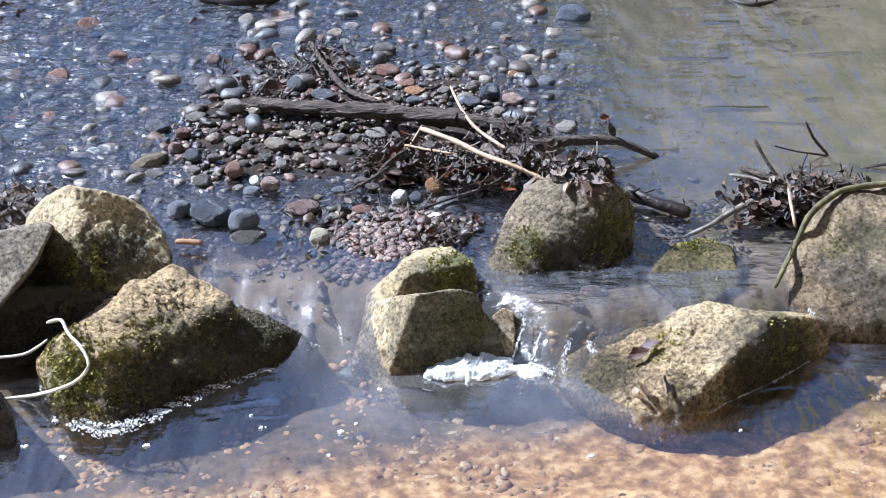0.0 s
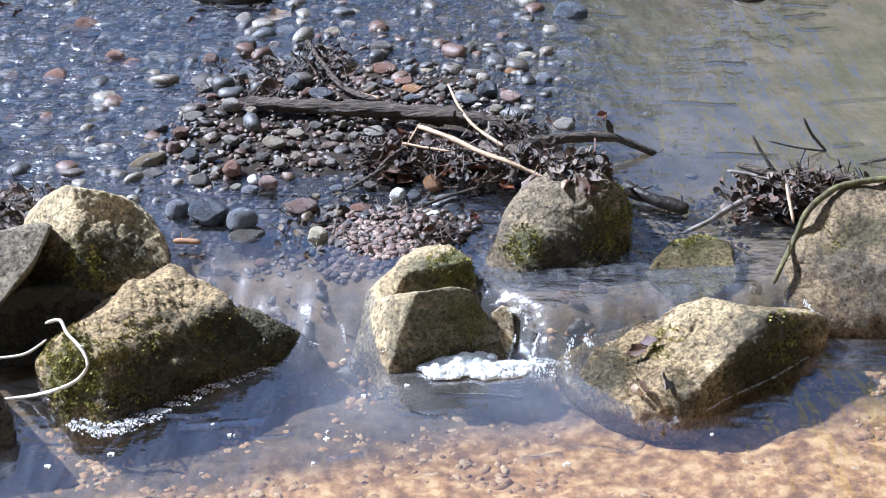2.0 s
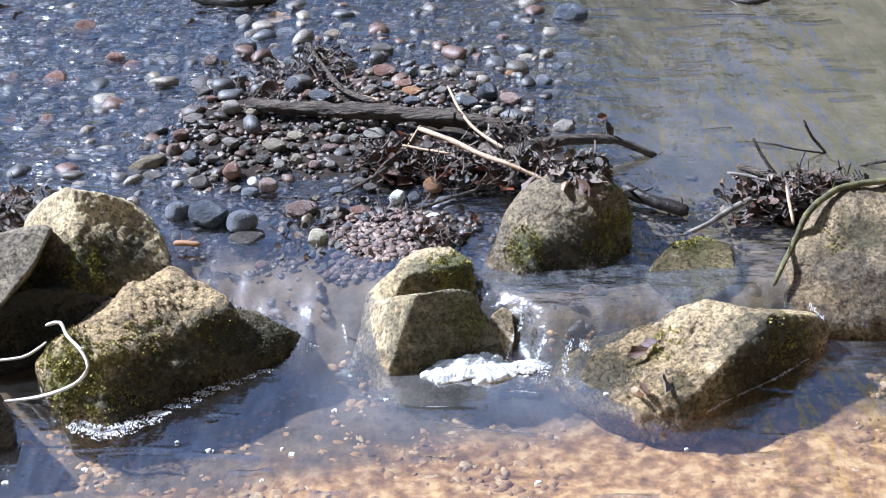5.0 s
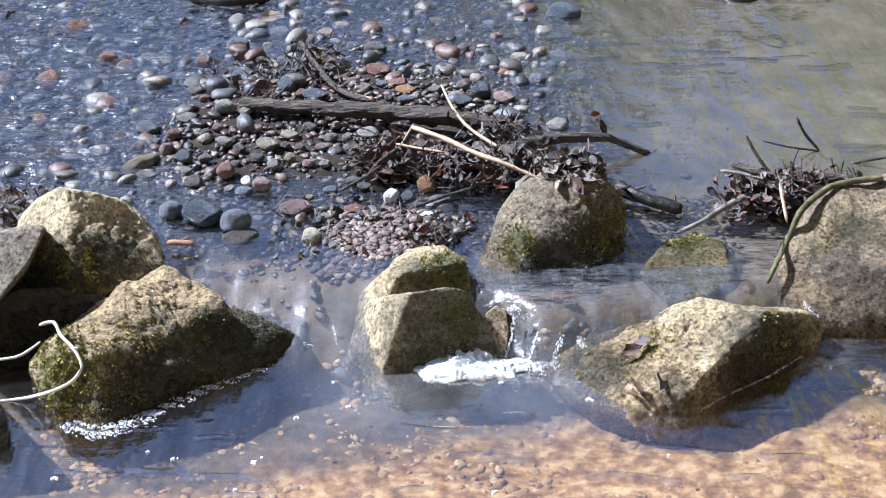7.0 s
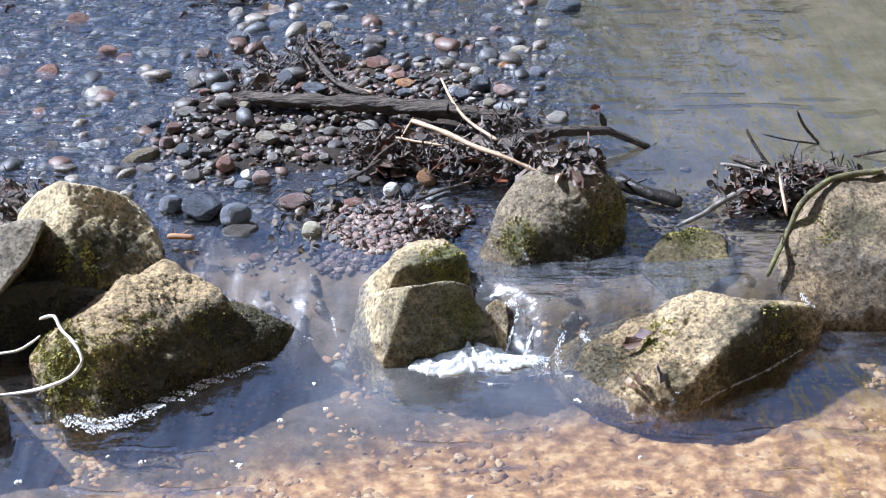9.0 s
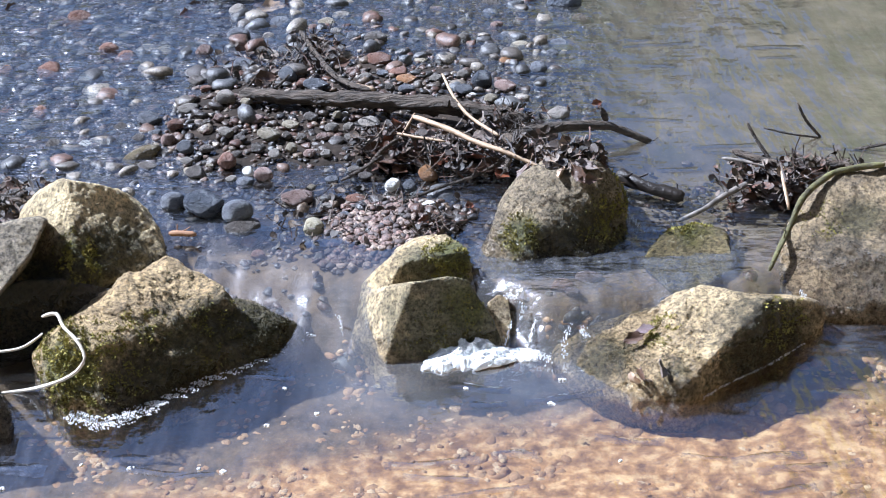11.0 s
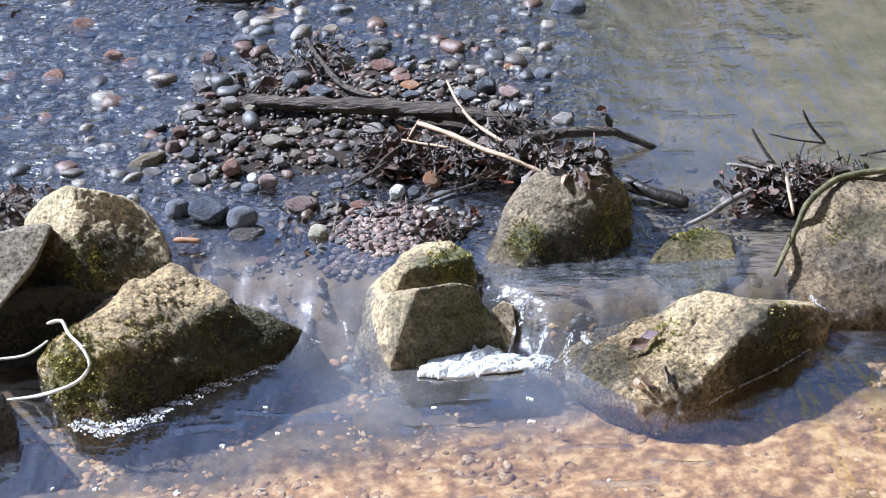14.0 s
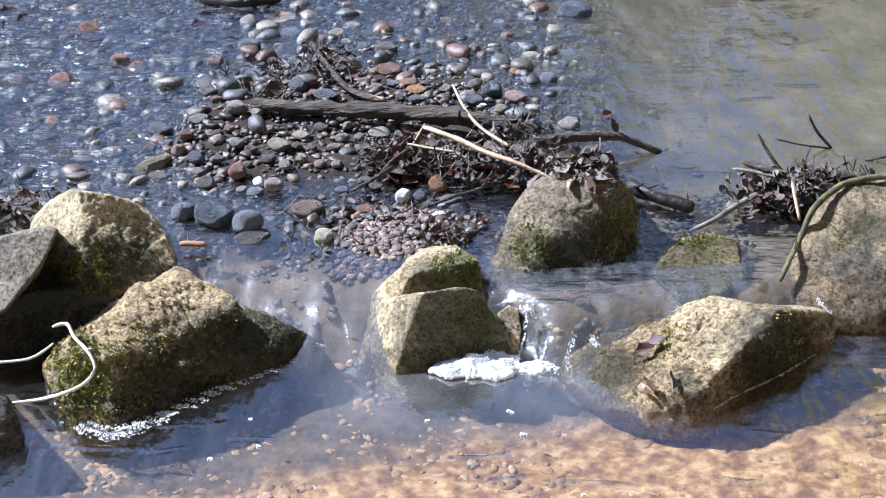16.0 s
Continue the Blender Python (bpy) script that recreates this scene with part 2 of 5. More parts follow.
def bed_material():
    m, n, l, p = nodes_of("stream_bed")
    co = n.new("ShaderNodeTexCoord").outputs["Object"]
    sand = ramp(n, l, noise_node(n, l, co, 34, 3, 0.55), [(0.34, (0.20, 0.102, 0.038)), (0.5, (0.40, 0.22, 0.085)), (0.66, (0.64, 0.42, 0.195))])
    mud = ramp(n, l, noise_node(n, l, co, 30, 7), [(0.3, (0.012, 0.010, 0.008)), (0.7, (0.05, 0.036, 0.026))])
    silt = ramp(n, l, noise_node(n, l, co, 9, 5, 0.55, (1.0, 0.7, 1)), [(0.34, (0.055, 0.05, 0.022)), (0.5, (0.115, 0.09, 0.056)), (0.66, (0.21, 0.165, 0.11))])
    unseen_bank = ramp(n, l, noise_node(n, l, co, 1.6, 8), [(0.3, (0.02, 0.016, 0.009)), (0.5, (0.06, 0.05, 0.022)), (0.7, (0.08, 0.095, 0.025))])
    sep = n.new("ShaderNodeSeparateXYZ")
    l.new(co, sep.inputs[0])
    drift = math_node(n, l, "ADD", sep.outputs["X"], math_node(n, l, "MULTIPLY", math_node(n, l, "SUBTRACT", noise_node(n, l, co, 7, 5), 0.5), 0.5))
    col = blend(n, l, ramp(n, l, drift, [(0.16, (0, 0, 0)), (0.42, (1, 1, 1))]), mud, silt)
    # Golden sand stops here; beyond it, shade and reflection are put into the bed.
    shift = n.new("ShaderNodeMath")
    shift.operation, shift.inputs[1].default_value = "MULTIPLY_ADD", -0.31
    least = n.new("ShaderNodeMath")
    least.operation, least.inputs[1].default_value = "MINIMUM", 0.18
    l.new(sep.outputs["X"], least.inputs[0])
    l.new(least.outputs[0], shift.inputs[0]), l.new(sep.outputs["Y"], shift.inputs[2])
    wave = n.new("ShaderNodeMath")
    wave.operation, wave.inputs[1].default_value, wave.inputs[2].default_value = "MULTIPLY_ADD", 0.25, 0.36
    l.new(noise_node(n, l, co, 9, 5), wave.inputs[0])
    edge = n.new("ShaderNodeMath")
    edge.operation = "ADD"
    l.new(shift.outputs[0], edge.inputs[0]), l.new(wave.outputs[0], edge.inputs[1])
    col = blend(n, l, ramp(n, l, sep.outputs["Y"], [(0.0, (1, 1, 1)), (0.02, (0, 0, 0))]), col, ramp(n, l, noise_node(n, l, co, 20, 6), [(0.3, (0.06, 0.045, 0.03)), (0.7, (0.20, 0.14, 0.085))]))
    col = blend(n, l, ramp(n, l, edge.outputs[0], [(0.0, (0, 0, 0)), (0.12, (1, 1, 1))]), sand, col)
    col = blend(n, l, ramp(n, l, sep.outputs["Z"], [(0.08, (0, 0, 0)), (0.2, (1, 1, 1))]), col, unseen_bank)
    l.new(col, p.inputs["Base Color"])
    p.inputs["Roughness"].default_value = 0.9
    p.inputs["Specular IOR Level"].default_value = 0.2
    l.new(bumped(n, l, noise_node(n, l, co, 70, 8), 0.8, 0.006), p.inputs["Normal"])
    return m


BED = bed_material()


def area(n, l, sep, x0, x1, y0, y1):
    """1 inside a soft-edged stretch of the plan: each pair runs from none to full."""
    out = None
    for axis_name, pairs in (("X", x0 + x1), ("Y", y0 + y1)):
        for a, b in (pairs[:2], pairs[2:]):
            r = n.new("ShaderNodeMapRange")
            r.interpolation_type = "SMOOTHSTEP"
            r.inputs["From Min"].default_value, r.inputs["From Max"].default_value = a, b
            l.new(sep.outputs[axis_name], r.inputs[0])
            out = r.outputs[0] if out is None else math_node(n, l, "MULTIPLY", out, r.outputs[0])
    return out


def water_material(name, aerated):
    """Clear water with a rippled mirror skin, quicker over the riffle; cloudy where air is churned in or silt hangs,
    and where pale diffuse paints in sky reflection.
    """
    m, n, l, p = nodes_of(name)
    n.remove(p)
    co = n.new("ShaderNodeTexCoord").outputs["Object"]
    where = n.new("ShaderNodeNewGeometry").outputs["Position"]
    sep = n.new("ShaderNodeSeparateXYZ")
    l.new(where, sep.inputs[0])
    riffle = area(n, l, sep, (-9, -8), (0.45, 0.05), (-0.08, 0.30), (9, 8))
    riffle = math_node(n, l, "MAXIMUM", riffle, math_node(n, l, "MULTIPLY", area(n, l, sep, (0.0, 0.14), (1.1, 0.9), (-0.34, -0.22), (0.25, 0.05)), 0.8))
    swells = n.new("ShaderNodeBump")
    swells.inputs["Distance"].default_value = 0.013
    l.new(noise_node(n, l, co, 10, 3, 0.5, (1.5, 0.5, 1)), swells.inputs["Height"])
    chute = area(n, l, sep, (-0.9, -0.6), (0.06, -0.02), (-0.40, -0.30), (0.14, 0.02))
    l.new(math_node(n, l, "MULTIPLY", math_node(n, l, "SUBTRACT", 1.0, math_node(n, l, "MULTIPLY", chute, 0.7)), 0.7), swells.inputs["Strength"])
    nrm = swells.outputs[0]
    fine = n.new("ShaderNodeBump")
    fine.inputs["Distance"].default_value = 0.040
    l.new(noise_node(n, l, co, 20, 4, 0.55, (0.6, 1.25, 1)), fine.inputs["Height"])
    speed = math_node(n, l, "MULTIPLY_ADD", riffle, 0.60)
    l.new(speed, fine.inputs["Strength"])
    speed.node.inputs[2].default_value = 0.07
    l.new(nrm, fine.inputs["Normal"])
    nrm = fine.outputs[0]
    gloss = n.new("ShaderNodeBsdfGlossy")
    gloss.inputs["Roughness"].default_value = 0.09
    clear = n.new("ShaderNodeBsdfTransparent")
    clear.inputs["Color"].default_value = (0.93, 0.94, 0.91, 1) if aerated else (1, 1, 1, 1)
    body = n.new("ShaderNodeMixShader")
    body.inputs[0].default_value = 0.0
    l.new(clear.outputs[0], body.inputs[1])
    if aerated:
        milk = n.new("ShaderNodeBsdfDiffuse")
        sheen_plume = area(n, l, sep, (-0.32, -0.08), (0.40, 0.18), (-0.60, -0.38), (-0.08, -0.16))
        lip_run = area(n, l, sep, (-0.02, 0.12), (0.9, 0.6), (-0.38, -0.26), (0.02, -0.10))
        silty = area(n, l, sep, (0.25, 0.55), (9, 8), (0.15, 0.5), (9, 8))
        patch = ramp(n, l, noise_node(n, l, co, 8, 3, 0.5, (0.9, 1.1, 1)), [(0.35, (0.45,) * 3), (0.62, (1.25,) * 3)])
        streak = ramp(n, l, noise_node(n, l, co, 26, 5, 0.6, (1.5, 0.45, 0.45)), [(0.36, (0.15,) * 3), (0.7, (1.5,) * 3)])
        # Churned air, plus pale diffuse painting in the sky's reflection on the pool.
        cloudy = math_node(n, l, "MULTIPLY", math_node(n, l, "MULTIPLY", sheen_plume, 0.17), patch)
        churned = math_node(n, l, "MULTIPLY", math_node(n, l, "MULTIPLY", lip_run, 0.15), streak)
        hung = math_node(n, l, "MULTIPLY", silty, 0.19)
        l.new(math_node(n, l, "ADD", math_node(n, l, "MAXIMUM", math_node(n, l, "MAXIMUM", cloudy, churned), hung), 0.02), body.inputs[0])
        l.new(blend(n, l, silty, (0.36, 0.36, 0.365), (0.30, 0.27, 0.21)), milk.inputs["Color"])
        l.new(milk.outputs[0], body.inputs[2])
    facing = n.new("ShaderNodeLayerWeight")
    facing.inputs["Blend"].default_value = 0.5
    fres = n.new("ShaderNodeMapRange")
    fres.inputs["To Min"].default_value, fres.inputs["To Max"].default_value = 0.03, 1.0
    l.new(math_node(n, l, "POWER", facing.outputs["Facing"], 1.35), fres.inputs[0])
    mix = n.new("ShaderNodeMixShader")
    l.new(nrm, gloss.inputs["Normal"]), l.new(nrm, facing.inputs["Normal"])
    l.new(fres.outputs[0], mix.inputs[0]), l.new(body.outputs[0], mix.inputs[1]), l.new(gloss.outputs[0], mix.inputs[2])
    l.new(mix.outputs[0], n["Material Output"].inputs[0])
    return m


WATER = water_material("stream_water", True)
RIPPLE = water_material("ripple_water", False)


def plain_material(name, a, b, scale, rough, bump=0.5, dist=0.002, stretch=None, spec=0.5):
    m, n, l, p = nodes_of(name)
    co = n.new("ShaderNodeTexCoord").outputs["Object"]
    f = noise_node(n, l, co, scale, 7, 0.65, stretch)
    l.new(ramp(n, l, f, [(0.3, a), (0.68, b)]), p.inputs["Base Color"])
    p.inputs["Roughness"].default_value = rough
    p.inputs["Specular IOR Level"].default_value = spec
    l.new(bumped(n, l, f, bump, dist), p.inputs["Normal"])
    return m


BARK = plain_material("dark_bark", (0.014, 0.011, 0.009), (0.17, 0.128, 0.092), 95, 0.7, 1.0, 0.03, (0.16, 1, 1))
WET_BARK = plain_material("wet_bark", (0.008, 0.007, 0.006), (0.034, 0.026, 0.021), 50, 0.42, 0.9, 0.005, None, 0.35)
PALE_WOOD = plain_material("pale_wood", (0.22, 0.14, 0.08), (0.50, 0.37, 0.235), 50, 0.6, 0.6, 0.002, (0.3, 1, 1))
RUSTY_WOOD = plain_material("rusty_wood", (0.16, 0.075, 0.035), (0.36, 0.20, 0.10), 60, 0.7, 0.8, 0.003, (0.3, 1, 1))
WHITE_WOOD = plain_material("bleached_wood", (0.42, 0.36, 0.28), (0.72, 0.66, 0.56), 60, 0.6)
GREY_WOOD = plain_material("weathered_wood", (0.07, 0.06, 0.05), (0.24, 0.21, 0.18), 50, 0.6, 0.7, 0.003)
MOSSY_WOOD = plain_material("mossy_wood", (0.035, 0.027, 0.018), (0.16, 0.15, 0.05), 45, 0.8, 1.0, 0.008)
MOSS = plain_material("moss", (0.08, 0.08, 0.014), (0.36, 0.31, 0.06), 30, 0.85)
SHADE_MOSS = plain_material("shade_moss", (0.028, 0.026, 0.012), (0.105, 0.092, 0.040), 40, 0.8)
FOAM = plain_material("foam", (0.86, 0.87, 0.88), (0.95, 0.95, 0.95), 120, 0.55, 0.3, 0.001)
FOAM.node_tree.nodes["Principled BSDF"].inputs["Subsurface Weight"].default_value = 0.6
FOAM.node_tree.nodes["Principled BSDF"].inputs["Subsurface Scale"].default_value = 0.008
FOAM.node_tree.nodes["Principled BSDF"].inputs["Subsurface Radius"].default_value = (1.0, 1.0, 1.0)
LEAF_TONES = {
    "b": plain_material("dark_brown_leaf", (0.035, 0.020, 0.013), (0.12, 0.065, 0.04), 30, 0.4),
    "r": plain_material("rusty_leaf", (0.09, 0.03, 0.015), (0.24, 0.09, 0.045), 30, 0.4),
    "g": plain_material("grey_brown_leaf", (0.085, 0.066, 0.056), (0.24, 0.19, 0.16), 30, 0.55),
    "t": plain_material("tan_leaf", (0.28, 0.19, 0.12), (0.50, 0.38, 0.27), 30, 0.55),
    "p": plain_material("wet_purple_leaf", (0.05, 0.03, 0.03), (0.13, 0.08, 0.08), 30, 0.5),
}
LITTER = gravel_material("leaf_litter", [(0.045, 0.027, 0.018), (0.10, 0.052, 0.03), (0.022, 0.017, 0.013), (0.13, 0.09, 0.06), (0.065, 0.043, 0.03), (0.12, 0.052, 0.028), (0.035, 0.024, 0.017), (0.05, 0.034, 0.024), (0.20, 0.15, 0.105)], 0.55)
LEAF_WORDS = {"b": "curled dark brown dead leaf", "r": "rusty red-brown dead leaf", "g": "grey-brown curled dead leaf", "t": "pale tan dead leaf", "p": "wet purplish dead leaf on a boulder"}


# ---- shapes ----
def mesh_of(name, verts, faces, material, smooth_faces=True):
    me = bpy.data.meshes.new(name)
    me.from_pydata([tuple(v) for v in verts], [], [tuple(f) for f in faces])
    me.materials.append(material)
    if smooth_faces:
        me.polygons.foreach_set("use_smooth", [True] * len(me.polygons))
    me.update()
    return me


def smooth(a, b, v):
    t = np.clip((v - a) / (b - a), 0.0, 1.0)
    return t * t * (3 - 2 * t)


def lip(x):
    """Where the stream drops from the upper to the lower pool."""
    return np.interp(x, [-3, -0.8, -0.45, -0.33, -0.23, -0.17, -0.10, -0.04, 0.02, 0.1, 0.18, 0.25, 0.36, 0.55, 0.66, 0.78, 3],
                     [0.0, -0.02, -0.08, -0.14, -0.20, -0.22, -0.23, -0.18, -0.13, -0.19, -0.25, -0.265, -0.25, -0.22, -0.19, -0.09, -0.06])


def bed(x, y):
    """Height of the stream bed, with unseen banks added around it."""
    upper = -0.018 + 0.028 * np.exp(-(((x + 0.25) / 0.52) ** 2 + ((y - 0.52) / 0.34) ** 2) ** 1.4)
    upper = upper - 0.010 * smooth(-0.45, -0.75, x) * smooth(0.25, 0.4, y)
    upper = upper + 0.030 * np.exp(-(((x + 0.08) / 0.2) ** 2 + ((y - 0.07) / 0.12) ** 2))
    upper = upper - 0.028 * np.exp(-(((x + 0.38) / 0.16) ** 2 + ((y + 0.04) / 0.14) ** 2))
    upper = upper - 0.02 * np.exp(-(((x - 0.3) / 0.3) ** 2 + ((y + 0.06) / 0.1) ** 2))
    upper = upper - 0.026 * np.exp(-(((x + 0.06) / 0.34) ** 4 + ((y - 0.215 + 0.10 * (x + 0.06)) / 0.062) ** 2))
    upper = upper + 0.010 * np.exp(-(((x + 0.1) / 0.55) ** 2 + ((y - 1.0) / 0.35) ** 2))
    upper = upper - 0.09 * smooth(0.28, 0.52, x - 0.10 * (y - 0.5)) * smooth(0.15, 0.45, y)
    lower = -0.158 + 0.03 * smooth(-0.35, -1.0, y) + 0.02 * smooth(0, 0.7, x)
    k = smooth(-0.05, 0.10, y - lip(x))
    low = lower * (1 - k) + upper * k
    r = np.sqrt((x / 1.0) ** 2 + ((y - 0.5) / 1.2) ** 2)
    # Banks out of view, added to cut skylight on rock fronts and feed reflections.
    unseen_bank = 6.0 * smooth(-3.0, -4.6, y) + 2.0 * smooth(-3.2, -6.0, x) + (2.0 + 0.6 * np.sin(2.6 * x + 0.8) + 0.3 * np.sin(7.1 * x)) * smooth(-0.1, 0.9, x) * smooth(2.2, 5.0, y) + 4.2 * smooth(2.0, 4.5, x)
    return low + 0.6 * smooth(2.6, 6.0, r) + 0.9 * smooth(6, 30, r) + unseen_bank


def level(x, y):
    """Height of the water."""
    wide = smooth(0.12, 0.30, x)
    slow = smooth(-0.05, -0.15, x)
    k = smooth(-0.05 - 0.02 * wide - 0.11 * slow, 0.05 + 0.03 * wide + 0.12 * slow, y - lip(x) - (1 - slow) * (0.012 * np.sin(23 * x) + 0.008 * np.sin(51 * x + 1)))
    return -0.08 * (1 - k) + 0.004 * np.maximum(y, 0) * k


def ball(level_of_detail):
    bm = bmesh.new()
    bmesh.ops.create_icosphere(bm, subdivisions=level_of_detail, radius=1)
    v = np.array([x.co[:] for x in bm.verts])
    f = np.array([[x.index for x in t.verts] for t in bm.faces])
    bm.free()
    return v / np.linalg.norm(v, axis=1)[:, None], f


BALL1, BALL2, BALL3, BALL7 = ball(1), ball(2), ball(3), ball(7)


def axis(start, end, fine_start, fine_end, step):
    """Fine steps in the middle, growing ones outward."""
    mid = list(np.arange(fine_start, fine_end + step / 2, step))
    lo, hi, s = [], [], step
    a, b = fine_start, fine_end
    while a > start or b < end:
        s *= 1.35
        a, b = a - s, b + s
        if a > start:
            lo.append(a)
        if b < end:
            hi.append(b)
    return np.array([start] + lo[::-1] + mid + hi + [end])


def sheet(name, xs, ys, height, material):
    gx, gy = np.meshgrid(xs, ys)
    z = height(gx, gy)
    nx, ny = len(xs), len(ys)
    i = np.arange(nx * ny).reshape(ny, nx)
    f = np.stack([i[:-1, :-1], i[:-1, 1:], i[1:, 1:], i[1:, :-1]], -1).reshape(-1, 4)
    return new(name, mesh_of(name, np.stack([gx, gy, z], -1).reshape(-1, 3), f, material))


def waves(x, y, seed, cells):
    """A sum of sines with turned directions: smooth, uneven relief about one high."""
    rng = np.random.RandomState(seed)
    z = 0 * x
    for i in range(14):
        a, k = rng.uniform(0, math.tau), cells * rng.uniform(0.5, 1.9)
        z = z + np.sin(k * (x * math.cos(a) + y * math.sin(a)) + rng.uniform(0, math.tau)) / (1 + i * 0.15)
    return z / 5


# ---- stream bed and water ----
def ground_height(x, y):
    return bed(x, y) + 0.008 * waves(x, y, 1, 25) + 0.003 * waves(x, y, 2, 80)


ground = tagged(sheet("ground", axis(-400, 400, -1.7, 1.7, 0.02), axis(-400, 400, -1.1, 1.9, 0.02), ground_height, BED),
                "brown sandy and muddy stream bed with added unseen banks", "stream bed", kind="structure")


def water_height(x, y):
    k = smooth(-0.10, -0.02, y - lip(x)) * (1 - smooth(0.02, 0.10, y - lip(x)))
    riffle = smooth(0.25, -0.35, x) * smooth(0.2, 0.5, y)
    out = level(x, y) + 0.0007 * waves(x, y * 1.5, 3, 45) + 0.00015 * waves(x, y * 1.6, 4, 140)
    out = out + (0.0045 * k + 0.002 * riffle) * waves(x * 1.3, y * 0.8, 5, 60) + 0.0030 * riffle * waves(x, y * 1.8, 6, 80)
    return out


water = tagged(sheet("water", axis(-3.2, 3.2, -1.5, 1.5, 0.010), axis(-3.0, 4.0, -0.9, 1.7, 0.009), water_height, WATER),
               "clear shallow stream water reflecting a pale sky", "water", kind="structure")


# ---- boulders ----
def boulder(centre, planes, material, seed, rough, label, worn=30):
    """A rock bounded by flat faces with worn edges: the planes are outward normals and distances from its middle."""
    v, f = BALL7
    pl = np.array(planes)
    pl[:, :3] /= np.linalg.norm(pl[:, :3], axis=1)[:, None]
    q = np.maximum(v @ pl[:, :3].T / np.maximum(pl[:, 3], 0.004), 0)
    r = 1 / (np.sum(q ** worn, axis=1) ** (1 / worn))
    p = v * r[:, None]
    off = Vector((seed * 3.1, seed * 1.7, seed * 0.9))
    d = np.empty(len(p))
    for i, c in enumerate(p):
        c = Vector(c) + off
        big = noise.noise(c * 9)
        mid = noise.noise(c * 24)
        small = noise.noise(c * 70)
        pit = max(0.0, noise.noise(c * 40 + off) - 0.30)
        step = noise.noise(Vector((c.x * 7, c.y * 7, c.z * 16)) + off)
        fold = 0.32 - abs(noise.noise(c * 6.5 + off * 2))
        d[i] = fold * 1.5 + big * 0.7 + mid * 0.32 - max(0.0, 0.10 - abs(noise.noise(c * 11 - off))) * 2.0 + math.floor(step * 3) * 0.10 + small * 0.16 - pit * 0.5 + noise.noise(c * 150) * 0.10
    p = p + v * (d * rough)[:, None]
    ob = new("boulder", mesh_of("boulder", p, f, material))
    ob.location = centre
    return tagged(ob, label, "rock", "boulders in the stream")


lit_rock = boulder((-0.677, -0.020, -0.012), [(-0.69, 0.17, 0.70, 0.144), (-0.35, 0.36, 0.86, 0.142), (0.21, 0.50, 0.84, 0.128), (0.73, 0.44, 0.51, 0.133), (0.94, 0.30, 0.19, 0.140), (0.73, -0.23, -0.65, 0.119), (0.29, -0.46, -0.84, 0.107), (-0.00, -0.54, -0.84, 0.120), (-0.95, -0.32, -0.03, 0.152), (-0.90, -0.04, 0.43, 0.139), (-0.60, -0.30, 0.74, 0.126), (0.55, -0.42, 0.72, 0.090), (0.50, -0.82, 0.28, 0.120), (-0.46, -0.58, 0.67, 0.100), (0.00, 0.00, -1.00, 0.238), (0.00, 0.96, 0.29, 0.157)],
    LIT_STONE, 11, 0.013, "pale yellow limestone boulder with green moss on its face", 70)
slab_rock = boulder((-0.826, -0.120, 0.034), [(-0.20, 0.43, 0.88, 0.060), (-0.27, 0.40, 0.87, 0.059), (0.37, 0.53, 0.76, 0.103), (0.87, -0.03, -0.50, 0.055), (0.77, -0.14, -0.63, 0.048), (0.36, -0.41, -0.84, 0.073), (-0.95, -0.26, 0.15, 0.090), (0.05, -0.60, 0.80, 0.097), (0.00, 0.00, -1.00, 0.284), (0.00, 0.96, 0.29, 0.124)],
    SLAB_STONE, 12, 0.008, "grey tilted stone slab leaning on a pale boulder")
# Fills a shadowed gap; its shade is put into the dark stone.
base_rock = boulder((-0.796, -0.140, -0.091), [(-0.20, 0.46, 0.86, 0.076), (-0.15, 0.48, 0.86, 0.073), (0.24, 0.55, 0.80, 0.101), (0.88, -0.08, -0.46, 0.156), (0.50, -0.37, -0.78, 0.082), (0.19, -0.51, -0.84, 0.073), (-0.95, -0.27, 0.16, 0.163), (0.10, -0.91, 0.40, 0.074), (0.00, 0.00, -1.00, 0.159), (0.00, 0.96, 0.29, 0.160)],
    SHADE_STONE, 13, 0.012, "dark wet rock under two boulders, shade put into its tone")
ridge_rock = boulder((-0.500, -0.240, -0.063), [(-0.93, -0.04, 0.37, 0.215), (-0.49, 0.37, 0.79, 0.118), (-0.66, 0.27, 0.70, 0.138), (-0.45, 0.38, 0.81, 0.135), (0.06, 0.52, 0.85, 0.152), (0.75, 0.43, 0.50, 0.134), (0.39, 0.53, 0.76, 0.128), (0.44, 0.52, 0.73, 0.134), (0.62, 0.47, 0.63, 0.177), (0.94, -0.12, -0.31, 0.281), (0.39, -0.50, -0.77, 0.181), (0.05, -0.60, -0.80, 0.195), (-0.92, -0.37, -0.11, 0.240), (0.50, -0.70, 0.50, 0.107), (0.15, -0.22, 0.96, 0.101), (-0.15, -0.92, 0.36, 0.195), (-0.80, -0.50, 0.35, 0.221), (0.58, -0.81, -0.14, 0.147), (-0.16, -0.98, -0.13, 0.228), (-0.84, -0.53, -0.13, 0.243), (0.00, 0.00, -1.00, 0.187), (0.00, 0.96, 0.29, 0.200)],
    RIDGE_STONE, 14, 0.020, "long ridged tan boulder with mossy end and a face darkened for shade", 40)
